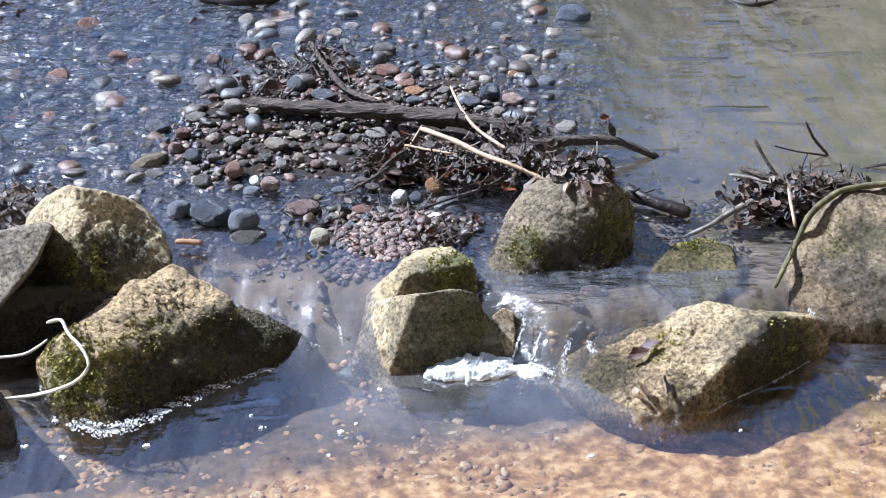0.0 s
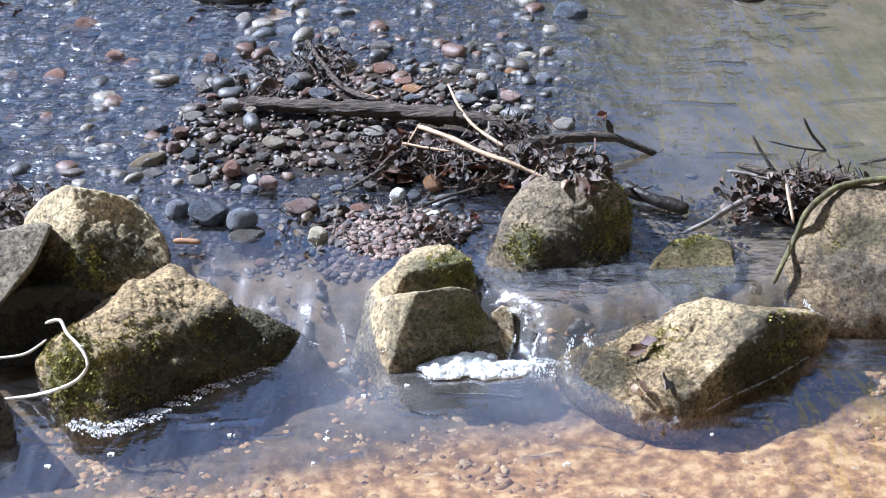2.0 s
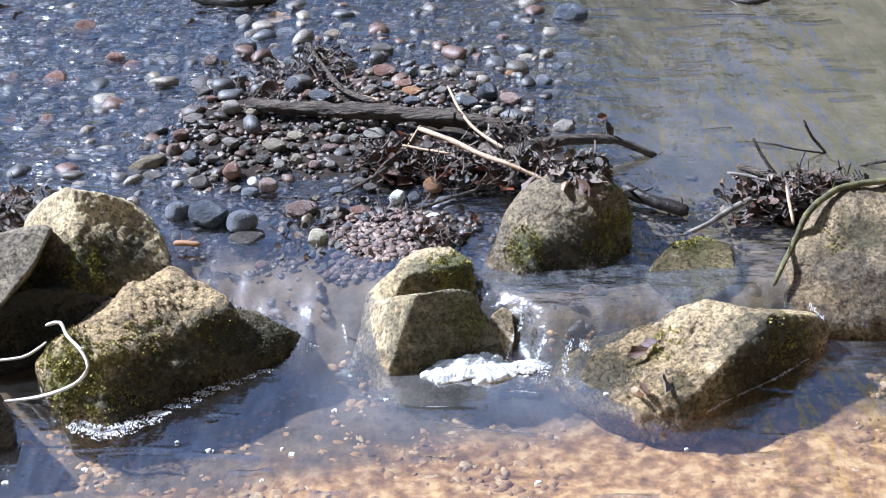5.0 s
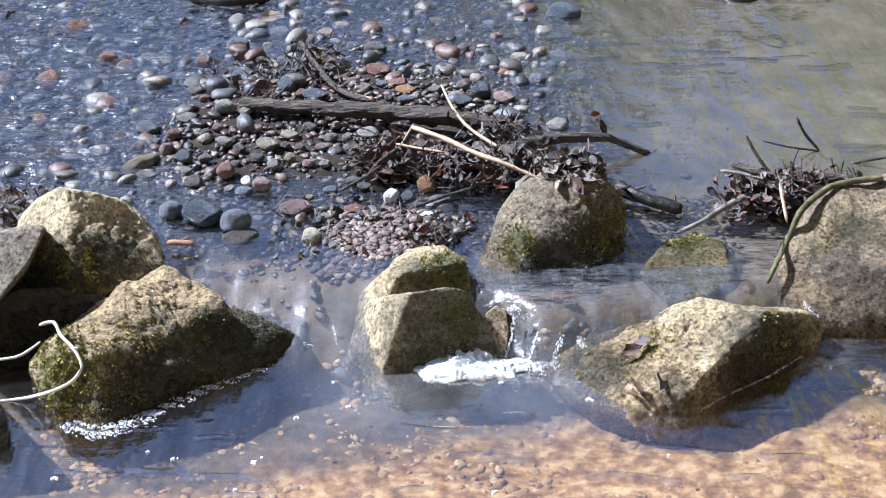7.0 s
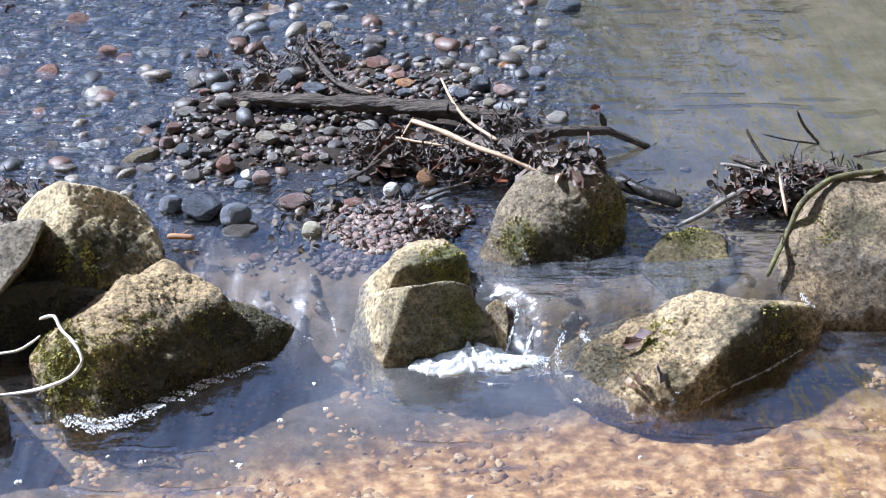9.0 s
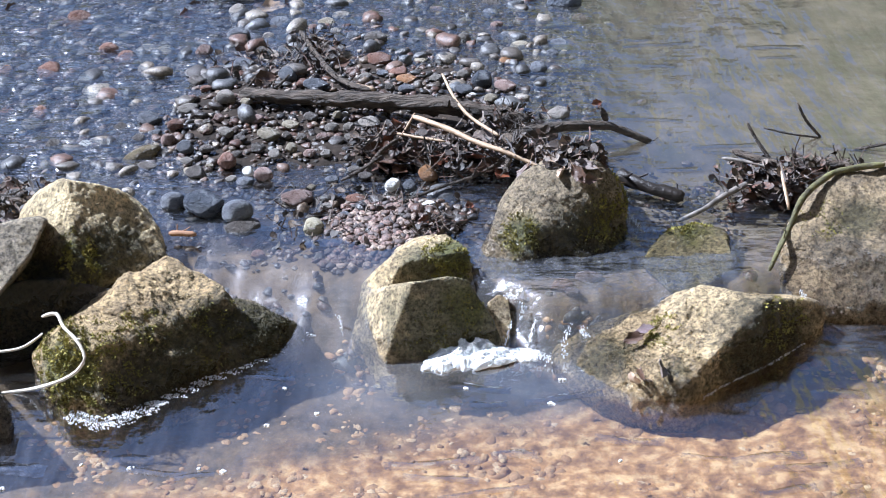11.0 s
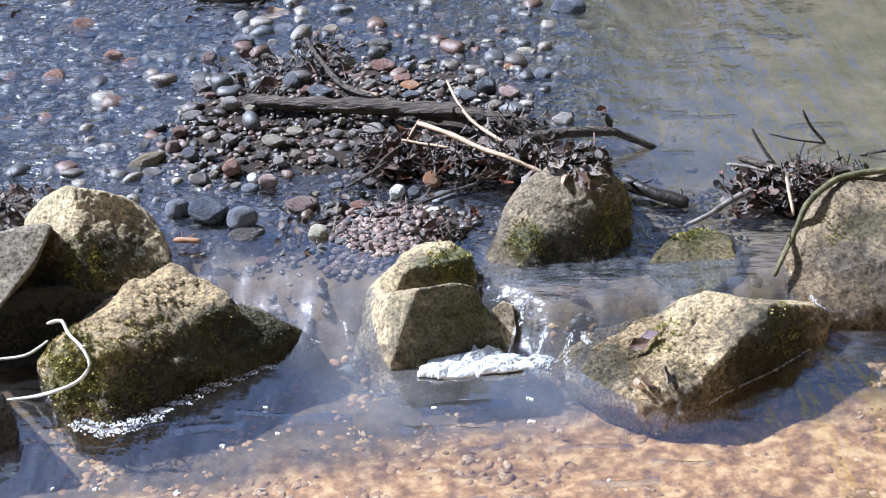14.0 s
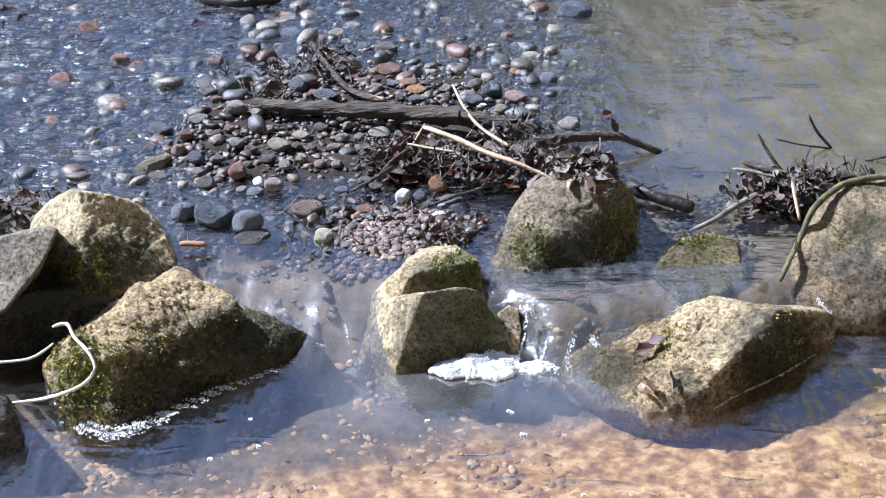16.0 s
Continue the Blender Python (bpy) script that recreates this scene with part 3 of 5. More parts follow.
split_rock = boulder((-0.042, -0.080, -0.065), [(-0.68, 0.35, 0.64, 0.077), (-0.72, 0.33, 0.60, 0.080), (-0.50, 0.43, 0.75, 0.079), (-0.10, 0.50, 0.86, 0.091), (0.46, 0.44, 0.77, 0.111), (0.90, 0.21, 0.38, 0.115), (1.00, 0.02, 0.08, 0.112), (0.25, -0.54, -0.81, 0.103), (-0.84, -0.30, 0.45, 0.124), (0.25, -0.92, 0.30, 0.094), (-0.58, -0.43, 0.69, 0.114), (0.00, -0.10, 1.00, 0.108), (0.00, 0.00, -1.00, 0.185), (0.00, 0.96, 0.29, 0.134)],
    SPLIT_STONE, 15, 0.009, "split tan boulder with one sunlit side", 70)
wedge_rock = boulder((-0.020, -0.180, -0.097), [(-0.34, 0.49, 0.80, 0.101), (-0.22, 0.51, 0.83, 0.094), (-0.14, 0.52, 0.84, 0.092), (0.17, 0.51, 0.84, 0.103), (0.82, 0.29, 0.49, 0.112), (0.94, 0.16, 0.30, 0.117), (0.98, -0.14, -0.13, 0.142), (-0.00, -0.59, -0.81, 0.121), (-0.86, -0.30, 0.40, 0.126), (-0.94, -0.10, 0.32, 0.138), (0.22, -0.93, 0.30, 0.110), (-0.73, -0.50, 0.47, 0.130), (0.23, -0.97, -0.12, 0.119), (-0.84, -0.53, -0.13, 0.129), (0.00, 0.00, -1.00, 0.153), (0.00, 0.96, 0.29, 0.143)],
    WEDGE_STONE, 16, 0.009, "wedge of tan rock with a flat dark face in the falls", 70)
dome_rock = boulder((0.236, 0.060, -0.001), [(-0.91, 0.23, 0.34, 0.120), (-0.92, 0.22, 0.33, 0.121), (-0.64, 0.39, 0.66, 0.114), (-0.40, 0.44, 0.80, 0.117), (0.16, 0.44, 0.89, 0.133), (0.65, 0.29, 0.70, 0.142), (0.96, 0.02, 0.27, 0.143), (0.99, -0.13, 0.01, 0.142), (0.94, -0.27, -0.23, 0.151), (-0.00, -0.53, -0.85, 0.140), (-0.88, -0.22, -0.41, 0.179), (0.08, -0.85, 0.52, 0.126), (-0.35, -0.50, 0.80, 0.119), (0.76, -0.51, 0.41, 0.139), (0.09, -0.99, -0.14, 0.168), (0.00, 0.00, -1.00, 0.149), (0.00, 0.96, 0.29, 0.154)],
    DOME_STONE, 17, 0.014, "rounded olive-grey boulder with a wet mossy foot", 13)
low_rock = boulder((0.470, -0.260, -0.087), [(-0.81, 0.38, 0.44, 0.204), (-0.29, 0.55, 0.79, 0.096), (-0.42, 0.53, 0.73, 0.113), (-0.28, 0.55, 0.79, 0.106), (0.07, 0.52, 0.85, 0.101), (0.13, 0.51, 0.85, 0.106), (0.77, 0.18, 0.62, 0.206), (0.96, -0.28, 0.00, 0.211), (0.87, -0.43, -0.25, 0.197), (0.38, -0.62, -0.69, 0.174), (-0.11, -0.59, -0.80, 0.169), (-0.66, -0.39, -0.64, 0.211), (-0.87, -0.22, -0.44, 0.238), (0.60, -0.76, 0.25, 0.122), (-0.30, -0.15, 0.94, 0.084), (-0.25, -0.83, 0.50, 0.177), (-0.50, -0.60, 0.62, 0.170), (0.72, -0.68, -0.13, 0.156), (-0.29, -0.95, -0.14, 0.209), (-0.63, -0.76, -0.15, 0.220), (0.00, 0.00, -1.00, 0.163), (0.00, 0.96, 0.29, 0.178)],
    LOW_STONE, 18, 0.017, "low tan boulder with a wet end and a flank darkened for shade", 30)
big_rock = boulder((0.857, 0.000, -0.037), [(-0.93, 0.33, 0.15, 0.182), (-0.76, 0.46, 0.47, 0.165), (-0.61, 0.50, 0.61, 0.160), (-0.16, 0.49, 0.86, 0.162), (0.13, 0.42, 0.90, 0.165), (0.93, -0.20, 0.31, 0.189), (0.73, -0.56, -0.40, 0.223), (-0.07, -0.56, -0.83, 0.247), (-0.79, -0.17, -0.59, 0.205), (-0.90, -0.03, -0.43, 0.202), (-0.45, -0.70, 0.55, 0.228), (-0.05, -0.50, 0.86, 0.109), (-0.10, -0.93, 0.35, 0.194), (-0.11, -0.99, -0.13, 0.219), (0.00, 0.00, -1.00, 0.213), (0.00, 0.96, 0.29, 0.202)],
    BIG_STONE, 19, 0.015, "large grey-tan boulder at the edge of the falls", 18)
sunken_rock = boulder((0.483, -0.040, -0.036), [(-0.81, 0.39, 0.43, 0.068), (-0.32, 0.52, 0.79, 0.062), (0.29, 0.44, 0.85, 0.073), (0.94, -0.00, 0.34, 0.083), (0.51, -0.53, -0.68, 0.062), (-0.73, -0.27, -0.63, 0.068), (0.00, -0.25, 0.97, 0.046), (0.00, -0.80, 0.60, 0.111), (0.00, 0.00, -1.00, 0.142), (0.00, 0.96, 0.29, 0.112)],
    SUNKEN_STONE, 20, 0.010, "mossy stone washed over by the stream")
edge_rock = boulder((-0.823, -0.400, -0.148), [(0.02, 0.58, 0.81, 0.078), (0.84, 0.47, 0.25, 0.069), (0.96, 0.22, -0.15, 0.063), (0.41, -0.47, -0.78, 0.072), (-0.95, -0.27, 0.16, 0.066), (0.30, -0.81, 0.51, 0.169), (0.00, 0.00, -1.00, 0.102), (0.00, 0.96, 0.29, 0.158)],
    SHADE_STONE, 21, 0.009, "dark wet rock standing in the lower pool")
fall_stone = boulder((0.111, -0.190, -0.071), [(-0.99, 0.08, 0.07, 0.022), (-0.64, 0.43, 0.64, 0.036), (0.36, 0.48, 0.80, 0.044), (0.99, 0.02, 0.11, 0.023), (0.99, -0.12, -0.09, 0.023), (-0.00, -0.56, -0.83, 0.052), (-0.99, -0.03, -0.10, 0.024), (0.00, -0.80, 0.60, 0.045), (0.00, 0.00, -1.00, 0.179), (0.00, 0.96, 0.29, 0.059)],
    LIT_STONE, 22, 0.003, "small pale stone caught in the falling water")
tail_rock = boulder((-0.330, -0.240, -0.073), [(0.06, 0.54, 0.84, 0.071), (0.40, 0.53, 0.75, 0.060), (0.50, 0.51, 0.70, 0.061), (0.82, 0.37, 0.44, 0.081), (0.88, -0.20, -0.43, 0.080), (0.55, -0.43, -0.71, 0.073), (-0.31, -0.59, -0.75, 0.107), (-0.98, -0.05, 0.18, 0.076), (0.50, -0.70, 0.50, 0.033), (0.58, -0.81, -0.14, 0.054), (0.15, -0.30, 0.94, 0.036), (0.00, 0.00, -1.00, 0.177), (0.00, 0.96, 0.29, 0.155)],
    SHADED_TAIL_STONE, 23, 0.010, "low dark end of the ridge, shade put into its tone", 24)


def ledge_of(rock, ledge, label):
    """Makes a second lump a part of its boulder."""
    ledge.name = "ledge"
    ledge.data.name = "ledge"
    ledge.location = Vector(ledge.location) - Vector(rock.location)
    ledge.parent = rock
    for key in ("category", "group"):
        del ledge[key]
    ledge["label"] = label


ledge_of(ridge_rock, tail_rock, "low dark end of the ridge, shade put into its tone")


def moss(rock, near, reach, count, material=MOSS, tall=0.0052, words="yellow-green moss tufts"):
    """Short tufts on the rock round a point of its skin: a part of the rock."""
    me = rock.data
    co = np.empty(len(me.vertices) * 3)
    me.vertices.foreach_get("co", co)
    co = co.reshape(-1, 3)
    goal = np.array(near) - np.array(rock.location) - (np.array(rock.parent.location) if rock.parent else 0)
    mid = co[np.argmin(np.sum((co - goal) ** 2, axis=1))]
    dist = np.sqrt(np.sum((co - mid) ** 2, axis=1))
    normals = np.empty(len(co) * 3)
    me.vertices.foreach_get("normal", normals)
    normals = normals.reshape(-1, 3)
    face = normals[np.argsort(dist)[:200]].mean(axis=0)
    film = material is SHADE_MOSS
    pool = np.nonzero((dist < reach) & (normals @ (face / np.linalg.norm(face)) > (0.82 if film else 0.2)))[0]
    rng = np.random.RandomState(count + int(reach * 1000))
    verts, faces = [], []
    for i in rng.choice(pool, count):
        p = Vector(co[i])
        if rng.uniform() < (dist[i] / reach) ** (5 if film else 2) or noise.noise(p * 45) < (-0.42 if film else -0.12):
            continue
        n = Vector(normals[i])
        for _ in range(4):
            way = (n * (0.45 if film else 0.8) + Vector(rng.normal(size=3)) * 0.55).normalized()
            side = way.cross(Vector(rng.normal(size=3))).normalized() * rng.uniform(0.12, 0.42) * tall
            h = rng.uniform(0.35, 1.0) * tall
            k = len(verts)
            base = p - n * 0.001 + Vector(rng.normal(size=3)) * 0.0015
            verts += [base - side, base + side, base + way * h + side * 0.4, base + way * h - side * 0.4]
            faces.append((k, k + 1, k + 2, k + 3))
    ob = new("moss", mesh_of("moss", verts, faces, material, False))
    ob.parent = rock
    return tagged(ob, words, kind="stuff")


moss(ridge_rock, (-0.651, -0.380, -0.017), 0.100, 3000)
moss(ridge_rock, (-0.579, -0.400, -0.015), 0.090, 1800)
moss(ridge_rock, (-0.526, -0.330, -0.004), 0.050, 600)
moss(ridge_rock, (-0.426, -0.250, -0.057), 0.080, 700)
moss(ridge_rock, (-0.619, -0.420, -0.067), 0.050, 800)
moss(lit_rock, (-0.686, -0.140, 0.070), 0.050, 1000)
moss(lit_rock, (-0.654, -0.140, 0.034), 0.045, 700)
moss(split_rock, (0.022, -0.130, 0.034), 0.060, 1400)
moss(wedge_rock, (0.037, -0.220, -0.027), 0.060, 260)
moss(wedge_rock, (-0.025, -0.230, -0.057), 0.070, 150)
moss(dome_rock, (0.163, -0.040, 0.018), 0.050, 800)
moss(dome_rock, (0.291, 0.000, 0.014), 0.080, 1400)
moss(dome_rock, (0.327, 0.050, 0.049), 0.060, 800)
moss(low_rock, (0.401, -0.300, -0.048), 0.050, 700)
moss(low_rock, (0.614, -0.280, -0.025), 0.070, 600)
moss(sunken_rock, (0.492, 0.000, -0.024), 0.060, 1000)
moss(big_rock, (0.737, -0.050, 0.042), 0.050, 240)
# Moss film laid mostly on sunless faces, painting their shade darker.
moss(ridge_rock, (-0.418, -0.310, -0.053), 0.190, 4950, SHADE_MOSS, 0.0036, "dark olive-brown moss film, toned for shade")
moss(ridge_rock, (-0.528, -0.380, -0.065), 0.100, 810, SHADE_MOSS, 0.0036, "dark olive-brown moss film, toned for shade")
moss(tail_rock, (-0.323, -0.260, -0.075), 0.120, 1800, SHADE_MOSS, 0.0036, "dark olive-brown moss film, toned for shade")
moss(tail_rock, (-0.310, -0.220, -0.042), 0.100, 1350, SHADE_MOSS, 0.0036, "dark olive-brown moss film, toned for shade")
moss(low_rock, (0.287, -0.330, -0.064), 0.090, 675, SHADE_MOSS, 0.0036, "dark olive-brown moss film, toned for shade")
moss(wedge_rock, (0.001, -0.260, -0.025), 0.130, 1400, SHADE_MOSS, 0.0036, "dark olive-brown moss film, toned for shade")
moss(split_rock, (-0.009, -0.150, 0.027), 0.110, 900, SHADE_MOSS, 0.0036, "dark olive-brown moss film, toned for shade")
moss(dome_rock, (0.233, -0.050, 0.018), 0.110, 675, SHADE_MOSS, 0.0036, "dark olive-brown moss film, toned for shade")
moss(dome_rock, (0.331, 0.020, 0.028), 0.110, 1800, SHADE_MOSS, 0.0036, "dark olive-brown moss film, toned for shade")
moss(low_rock, (0.584, -0.340, -0.033), 0.170, 4050, SHADE_MOSS, 0.0036, "dark olive-brown moss film, toned for shade")
moss(low_rock, (0.409, -0.400, -0.063), 0.060, 315, SHADE_MOSS, 0.0036, "dark olive-brown moss film, toned for shade")
moss(lit_rock, (-0.587, -0.130, 0.040), 0.100, 1170, SHADE_MOSS, 0.0036, "dark olive-brown moss film, toned for shade")
moss(lit_rock, (-0.715, -0.150, 0.027), 0.080, 450, SHADE_MOSS, 0.0036, "dark olive-brown moss film, toned for shade")
moss(big_rock, (0.788, -0.200, -0.040), 0.100, 540, SHADE_MOSS, 0.0036, "dark olive-brown moss film, toned for shade")


# ---- pebbles ----
def pebble_mesh(seed):
    v, f = BALL3
    rng = np.random.RandomState(seed)
    q = v.copy()
    for _ in range(9):
        n = rng.normal(size=3)
        n /= np.linalg.norm(n)
        d = rng.uniform(0.58, 0.88)
        over = np.maximum(q @ n - d, 0)
        q = q - n * over[:, None] * 0.8
    q = q * (1 + 0.05 * np.sin(v @ rng.normal(size=3) * 2.6 + seed))[:, None]
    return q, f


PEBBLE_SHAPES = [pebble_mesh(s) for s in range(7)]
PEBBLE_MESHES = {}


def pebble(x, y, z, a, b, c, turn, tone):
    k = (int(abs(x * 977 + y * 613) * 10) % 7, tone)
    if k not in PEBBLE_MESHES:
        PEBBLE_MESHES[k] = mesh_of("pebble", *PEBBLE_SHAPES[k[0]], TONES[tone])
    ob = new("pebble", PEBBLE_MESHES[k])
    z = max(z, float(bed(x, y)) + 0.4 * c)
    ob.location, ob.scale, ob.rotation_euler = (x, y, z), (a, b, c), (0, 0, radians(turn))
    size = "large" if a > 0.03 else "small" if a < 0.014 else "rounded"
    where = "in shallow water" if bed(x, y) < -0.02 else "on the gravel bar"
    return tagged(ob, f"{size} {TONE_WORDS[tone]} river pebble {where}", "pebble", "river pebbles")


pebble(-0.922, 1.159, -0.007, 0.0398, 0.0337, 0.0270, 9, "r")
pebble(-0.969, 1.189, -0.019, 0.0267, 0.0211, 0.0117, 8, "r")
pebble(-0.793, 1.123, -0.019, 0.0307, 0.0287, 0.0098, 9, "b")
pebble(-1.036, 1.037, -0.022, 0.0172, 0.0146, 0.0071, 2, "w")
pebble(-0.804, 0.954, -0.007, 0.0296, 0.0215, 0.0252, 0, "r")
pebble(-0.756, 0.916, -0.009, 0.0321, 0.0281, 0.0211, -7, "r")
pebble(-0.697, 0.896, -0.011, 0.0250, 0.0212, 0.0157, 14, "b")
pebble(-0.710, 0.992, -0.015, 0.0241, 0.0181, 0.0116, -3, "t")
pebble(-0.663, 0.960, -0.011, 0.0268, 0.0218, 0.0141, -7, "t")
pebble(-0.564, 0.923, 0.002, 0.0265, 0.0211, 0.0209, -11, "p")
pebble(-1.032, 0.847, -0.013, 0.0247, 0.0207, 0.0190, -14, "o")
pebble(-0.922, 0.835, -0.008, 0.0357, 0.0309, 0.0250, -1, "r")
pebble(-0.791, 0.802, -0.011, 0.0272, 0.0211, 0.0169, 13, "b")
pebble(-0.558, 0.743, 0.007, 0.0227, 0.0198, 0.0134, -9, "d")
pebble(-0.421, 0.906, 0.006, 0.0180, 0.0157, 0.0153, -12, "d")
pebble(-0.453, 0.825, 0.011, 0.0286, 0.0214, 0.0169, 5, "b")
pebble(-0.462, 0.778, 0.007, 0.0161, 0.0131, 0.0067, -10, "r")
pebble(-0.531, 0.689, 0.009, 0.0158, 0.0114, 0.0087, 13, "r")
pebble(-0.556, 0.634, 0.010, 0.0117, 0.0084, 0.0099, 10, "p")
pebble(-0.473, 0.600, 0.026, 0.0258, 0.0197, 0.0208, -9, "g")
pebble(-0.562, 0.580, 0.011, 0.0282, 0.0252, 0.0101, -5, "g")
pebble(-0.638, 0.537, 0.007, 0.0305, 0.0239, 0.0161, -8, "b")
pebble(-0.645, 0.615, -0.003, 0.0129, 0.0107, 0.0051, 7, "p")
pebble(-0.803, 0.655, -0.010, 0.0197, 0.0166, 0.0139, -9, "g")
pebble(-0.997, 0.643, -0.020, 0.0261, 0.0218, 0.0084, 8, "r")
pebble(-0.897, 0.609, -0.010, 0.0221, 0.0168, 0.0185, 14, "r")
pebble(-0.905, 0.556, -0.013, 0.0307, 0.0245, 0.0143, -14, "t")
pebble(-0.967, 0.545, -0.016, 0.0383, 0.0311, 0.0122, -9, "b")
pebble(-0.765, 0.447, -0.010, 0.0174, 0.0158, 0.0089, -6, "w")
pebble(-0.834, 0.435, -0.007, 0.0249, 0.0182, 0.0187, -5, "d")
pebble(-0.574, 0.488, 0.013, 0.0201, 0.0177, 0.0143, 4, "r")
pebble(-0.582, 0.419, 0.011, 0.0173, 0.0124, 0.0147, 7, "p")
pebble(-0.651, 0.454, 0.000, 0.0187, 0.0161, 0.0097, -12, "d")
pebble(-0.537, 0.379, 0.014, 0.0207, 0.0162, 0.0158, 12, "b")
pebble(-0.490, 0.369, 0.013, 0.0182, 0.0142, 0.0099, 8, "d")
pebble(-0.455, 0.436, 0.020, 0.0185, 0.0145, 0.0134, 1, "g")
pebble(-0.399, 0.496, 0.021, 0.0213, 0.0174, 0.0111, -9, "p")
pebble(-0.360, 0.417, 0.023, 0.0283, 0.0207, 0.0146, -14, "t")
pebble(-0.428, 0.588, 0.022, 0.0167, 0.0152, 0.0123, -3, "t")
pebble(-0.610, 0.320, -0.000, 0.0240, 0.0184, 0.0077, -14, "d")
pebble(-0.502, 0.273, 0.008, 0.0225, 0.0187, 0.0128, -1, "d")
pebble(-0.440, 0.305, 0.018, 0.0227, 0.0180, 0.0193, 4, "r")
pebble(-0.392, 0.270, 0.009, 0.0136, 0.0121, 0.0110, 0, "w")
pebble(-0.357, 0.245, 0.013, 0.0236, 0.0172, 0.0178, -9, "p")
pebble(-0.521, 0.285, 0.004, 0.0095, 0.0080, 0.0081, -8, "t")
pebble(-0.476, 0.301, 0.006, 0.0107, 0.0080, 0.0069, -7, "t")
pebble(-0.428, 0.250, 0.003, 0.0141, 0.0128, 0.0064, 0, "g")
pebble(-0.397, 0.235, 0.004, 0.0199, 0.0157, 0.0086, -3, "b")
pebble(-0.507, 1.189, 0.000, 0.0267, 0.0240, 0.0202, -6, "g")
pebble(-0.460, 1.157, -0.006, 0.0279, 0.0263, 0.0089, -11, "t")
pebble(-0.489, 1.020, 0.004, 0.0314, 0.0263, 0.0205, 10, "b")
pebble(-0.398, 1.115, -0.001, 0.0320, 0.0281, 0.0130, 13, "b")
pebble(-0.251, 1.230, -0.003, 0.0283, 0.0221, 0.0115, -1, "t")
pebble(-0.240, 1.156, -0.002, 0.0264, 0.0240, 0.0105, -12, "g")
pebble(-0.271, 1.103, 0.000, 0.0276, 0.0210, 0.0132, 2, "t")
pebble(-0.246, 1.050, -0.001, 0.0172, 0.0145, 0.0091, -10, "g")
pebble(-0.204, 1.001, 0.004, 0.0213, 0.0168, 0.0137, 8, "b")
pebble(-0.144, 0.983, 0.007, 0.0325, 0.0269, 0.0164, -5, "d")
pebble(-0.248, 0.911, 0.004, 0.0264, 0.0235, 0.0084, -5, "p")
pebble(-0.142, 0.844, 0.011, 0.0369, 0.0325, 0.0118, -12, "r")
pebble(-0.343, 0.729, 0.024, 0.0239, 0.0202, 0.0204, 9, "b")
pebble(-0.307, 0.688, 0.021, 0.0158, 0.0135, 0.0115, 1, "r")
pebble(-0.273, 0.674, 0.023, 0.0328, 0.0246, 0.0131, -13, "b")
pebble(-0.086, 0.772, 0.012, 0.0269, 0.0232, 0.0086, 5, "r")
pebble(-0.065, 0.717, 0.015, 0.0265, 0.0225, 0.0085, -2, "o")
pebble(-0.103, 0.657, 0.021, 0.0131, 0.0095, 0.0111, 9, "d")
pebble(-0.064, 0.651, 0.019, 0.0222, 0.0186, 0.0097, 12, "b")
pebble(-0.316, 0.468, 0.021, 0.0224, 0.0173, 0.0101, 6, "t")
pebble(-0.310, 0.356, 0.019, 0.0145, 0.0117, 0.0123, -13, "t")
pebble(-0.227, 0.449, 0.021, 0.0173, 0.0159, 0.0097, 6, "g")
pebble(-0.190, 0.445, 0.023, 0.0161, 0.0117, 0.0125, 1, "g")
pebble(-0.144, 0.478, 0.020, 0.0274, 0.0216, 0.0090, -8, "g")
pebble(-0.218, 0.510, 0.022, 0.0113, 0.0084, 0.0096, 9, "t")
pebble(-0.185, 0.407, 0.018, 0.0135, 0.0112, 0.0078, -10, "g")
pebble(-0.274, 0.502, 0.023, 0.0188, 0.0159, 0.0116, 11, "d")
pebble(-0.243, 0.403, 0.020, 0.0171, 0.0138, 0.0102, -9, "p")
pebble(-0.324, 0.416, 0.019, 0.0111, 0.0089, 0.0094, -10, "d")
pebble(-0.200, 0.516, 0.020, 0.0101, 0.0074, 0.0076, -1, "g")
pebble(-0.293, 0.581, 0.021, 0.0166, 0.0130, 0.0078, 0, "g")
pebble(-0.341, 0.335, 0.016, 0.0157, 0.0142, 0.0114, 5, "g")
pebble(-0.380, 0.362, 0.016, 0.0170, 0.0151, 0.0095, 2, "d")
pebble(-0.421, 0.407, 0.018, 0.0159, 0.0129, 0.0105, 1, "d")
pebble(-0.269, 0.337, 0.015, 0.0145, 0.0124, 0.0088, -4, "p")
pebble(-0.233, 0.337, 0.015, 0.0144, 0.0118, 0.0090, -5, "g")
pebble(-0.292, 0.405, 0.019, 0.0135, 0.0110, 0.0095, 14, "d")
pebble(0.335, 1.212, 0.007, 0.0507, 0.0380, 0.0283, -2, "n")
pebble(0.154, 1.217, -0.002, 0.0357, 0.0316, 0.0146, 3, "d")
pebble(0.141, 1.158, -0.003, 0.0250, 0.0228, 0.0110, 6, "b")
pebble(0.159, 1.067, -0.001, 0.0194, 0.0176, 0.0129, 13, "p")
pebble(0.181, 1.003, -0.002, 0.0255, 0.0201, 0.0110, -12, "b")
pebble(0.381, 1.139, -0.011, 0.0249, 0.0204, 0.0116, 2, "p")
pebble(0.408, 1.103, -0.025, 0.0291, 0.0272, 0.0093, 13, "d")
pebble(0.072, 0.975, 0.004, 0.0183, 0.0151, 0.0156, -12, "g")
pebble(0.211, 0.943, -0.002, 0.0252, 0.0221, 0.0100, 10, "t")
pebble(0.111, 0.699, 0.019, 0.0291, 0.0230, 0.0240, 4, "n")
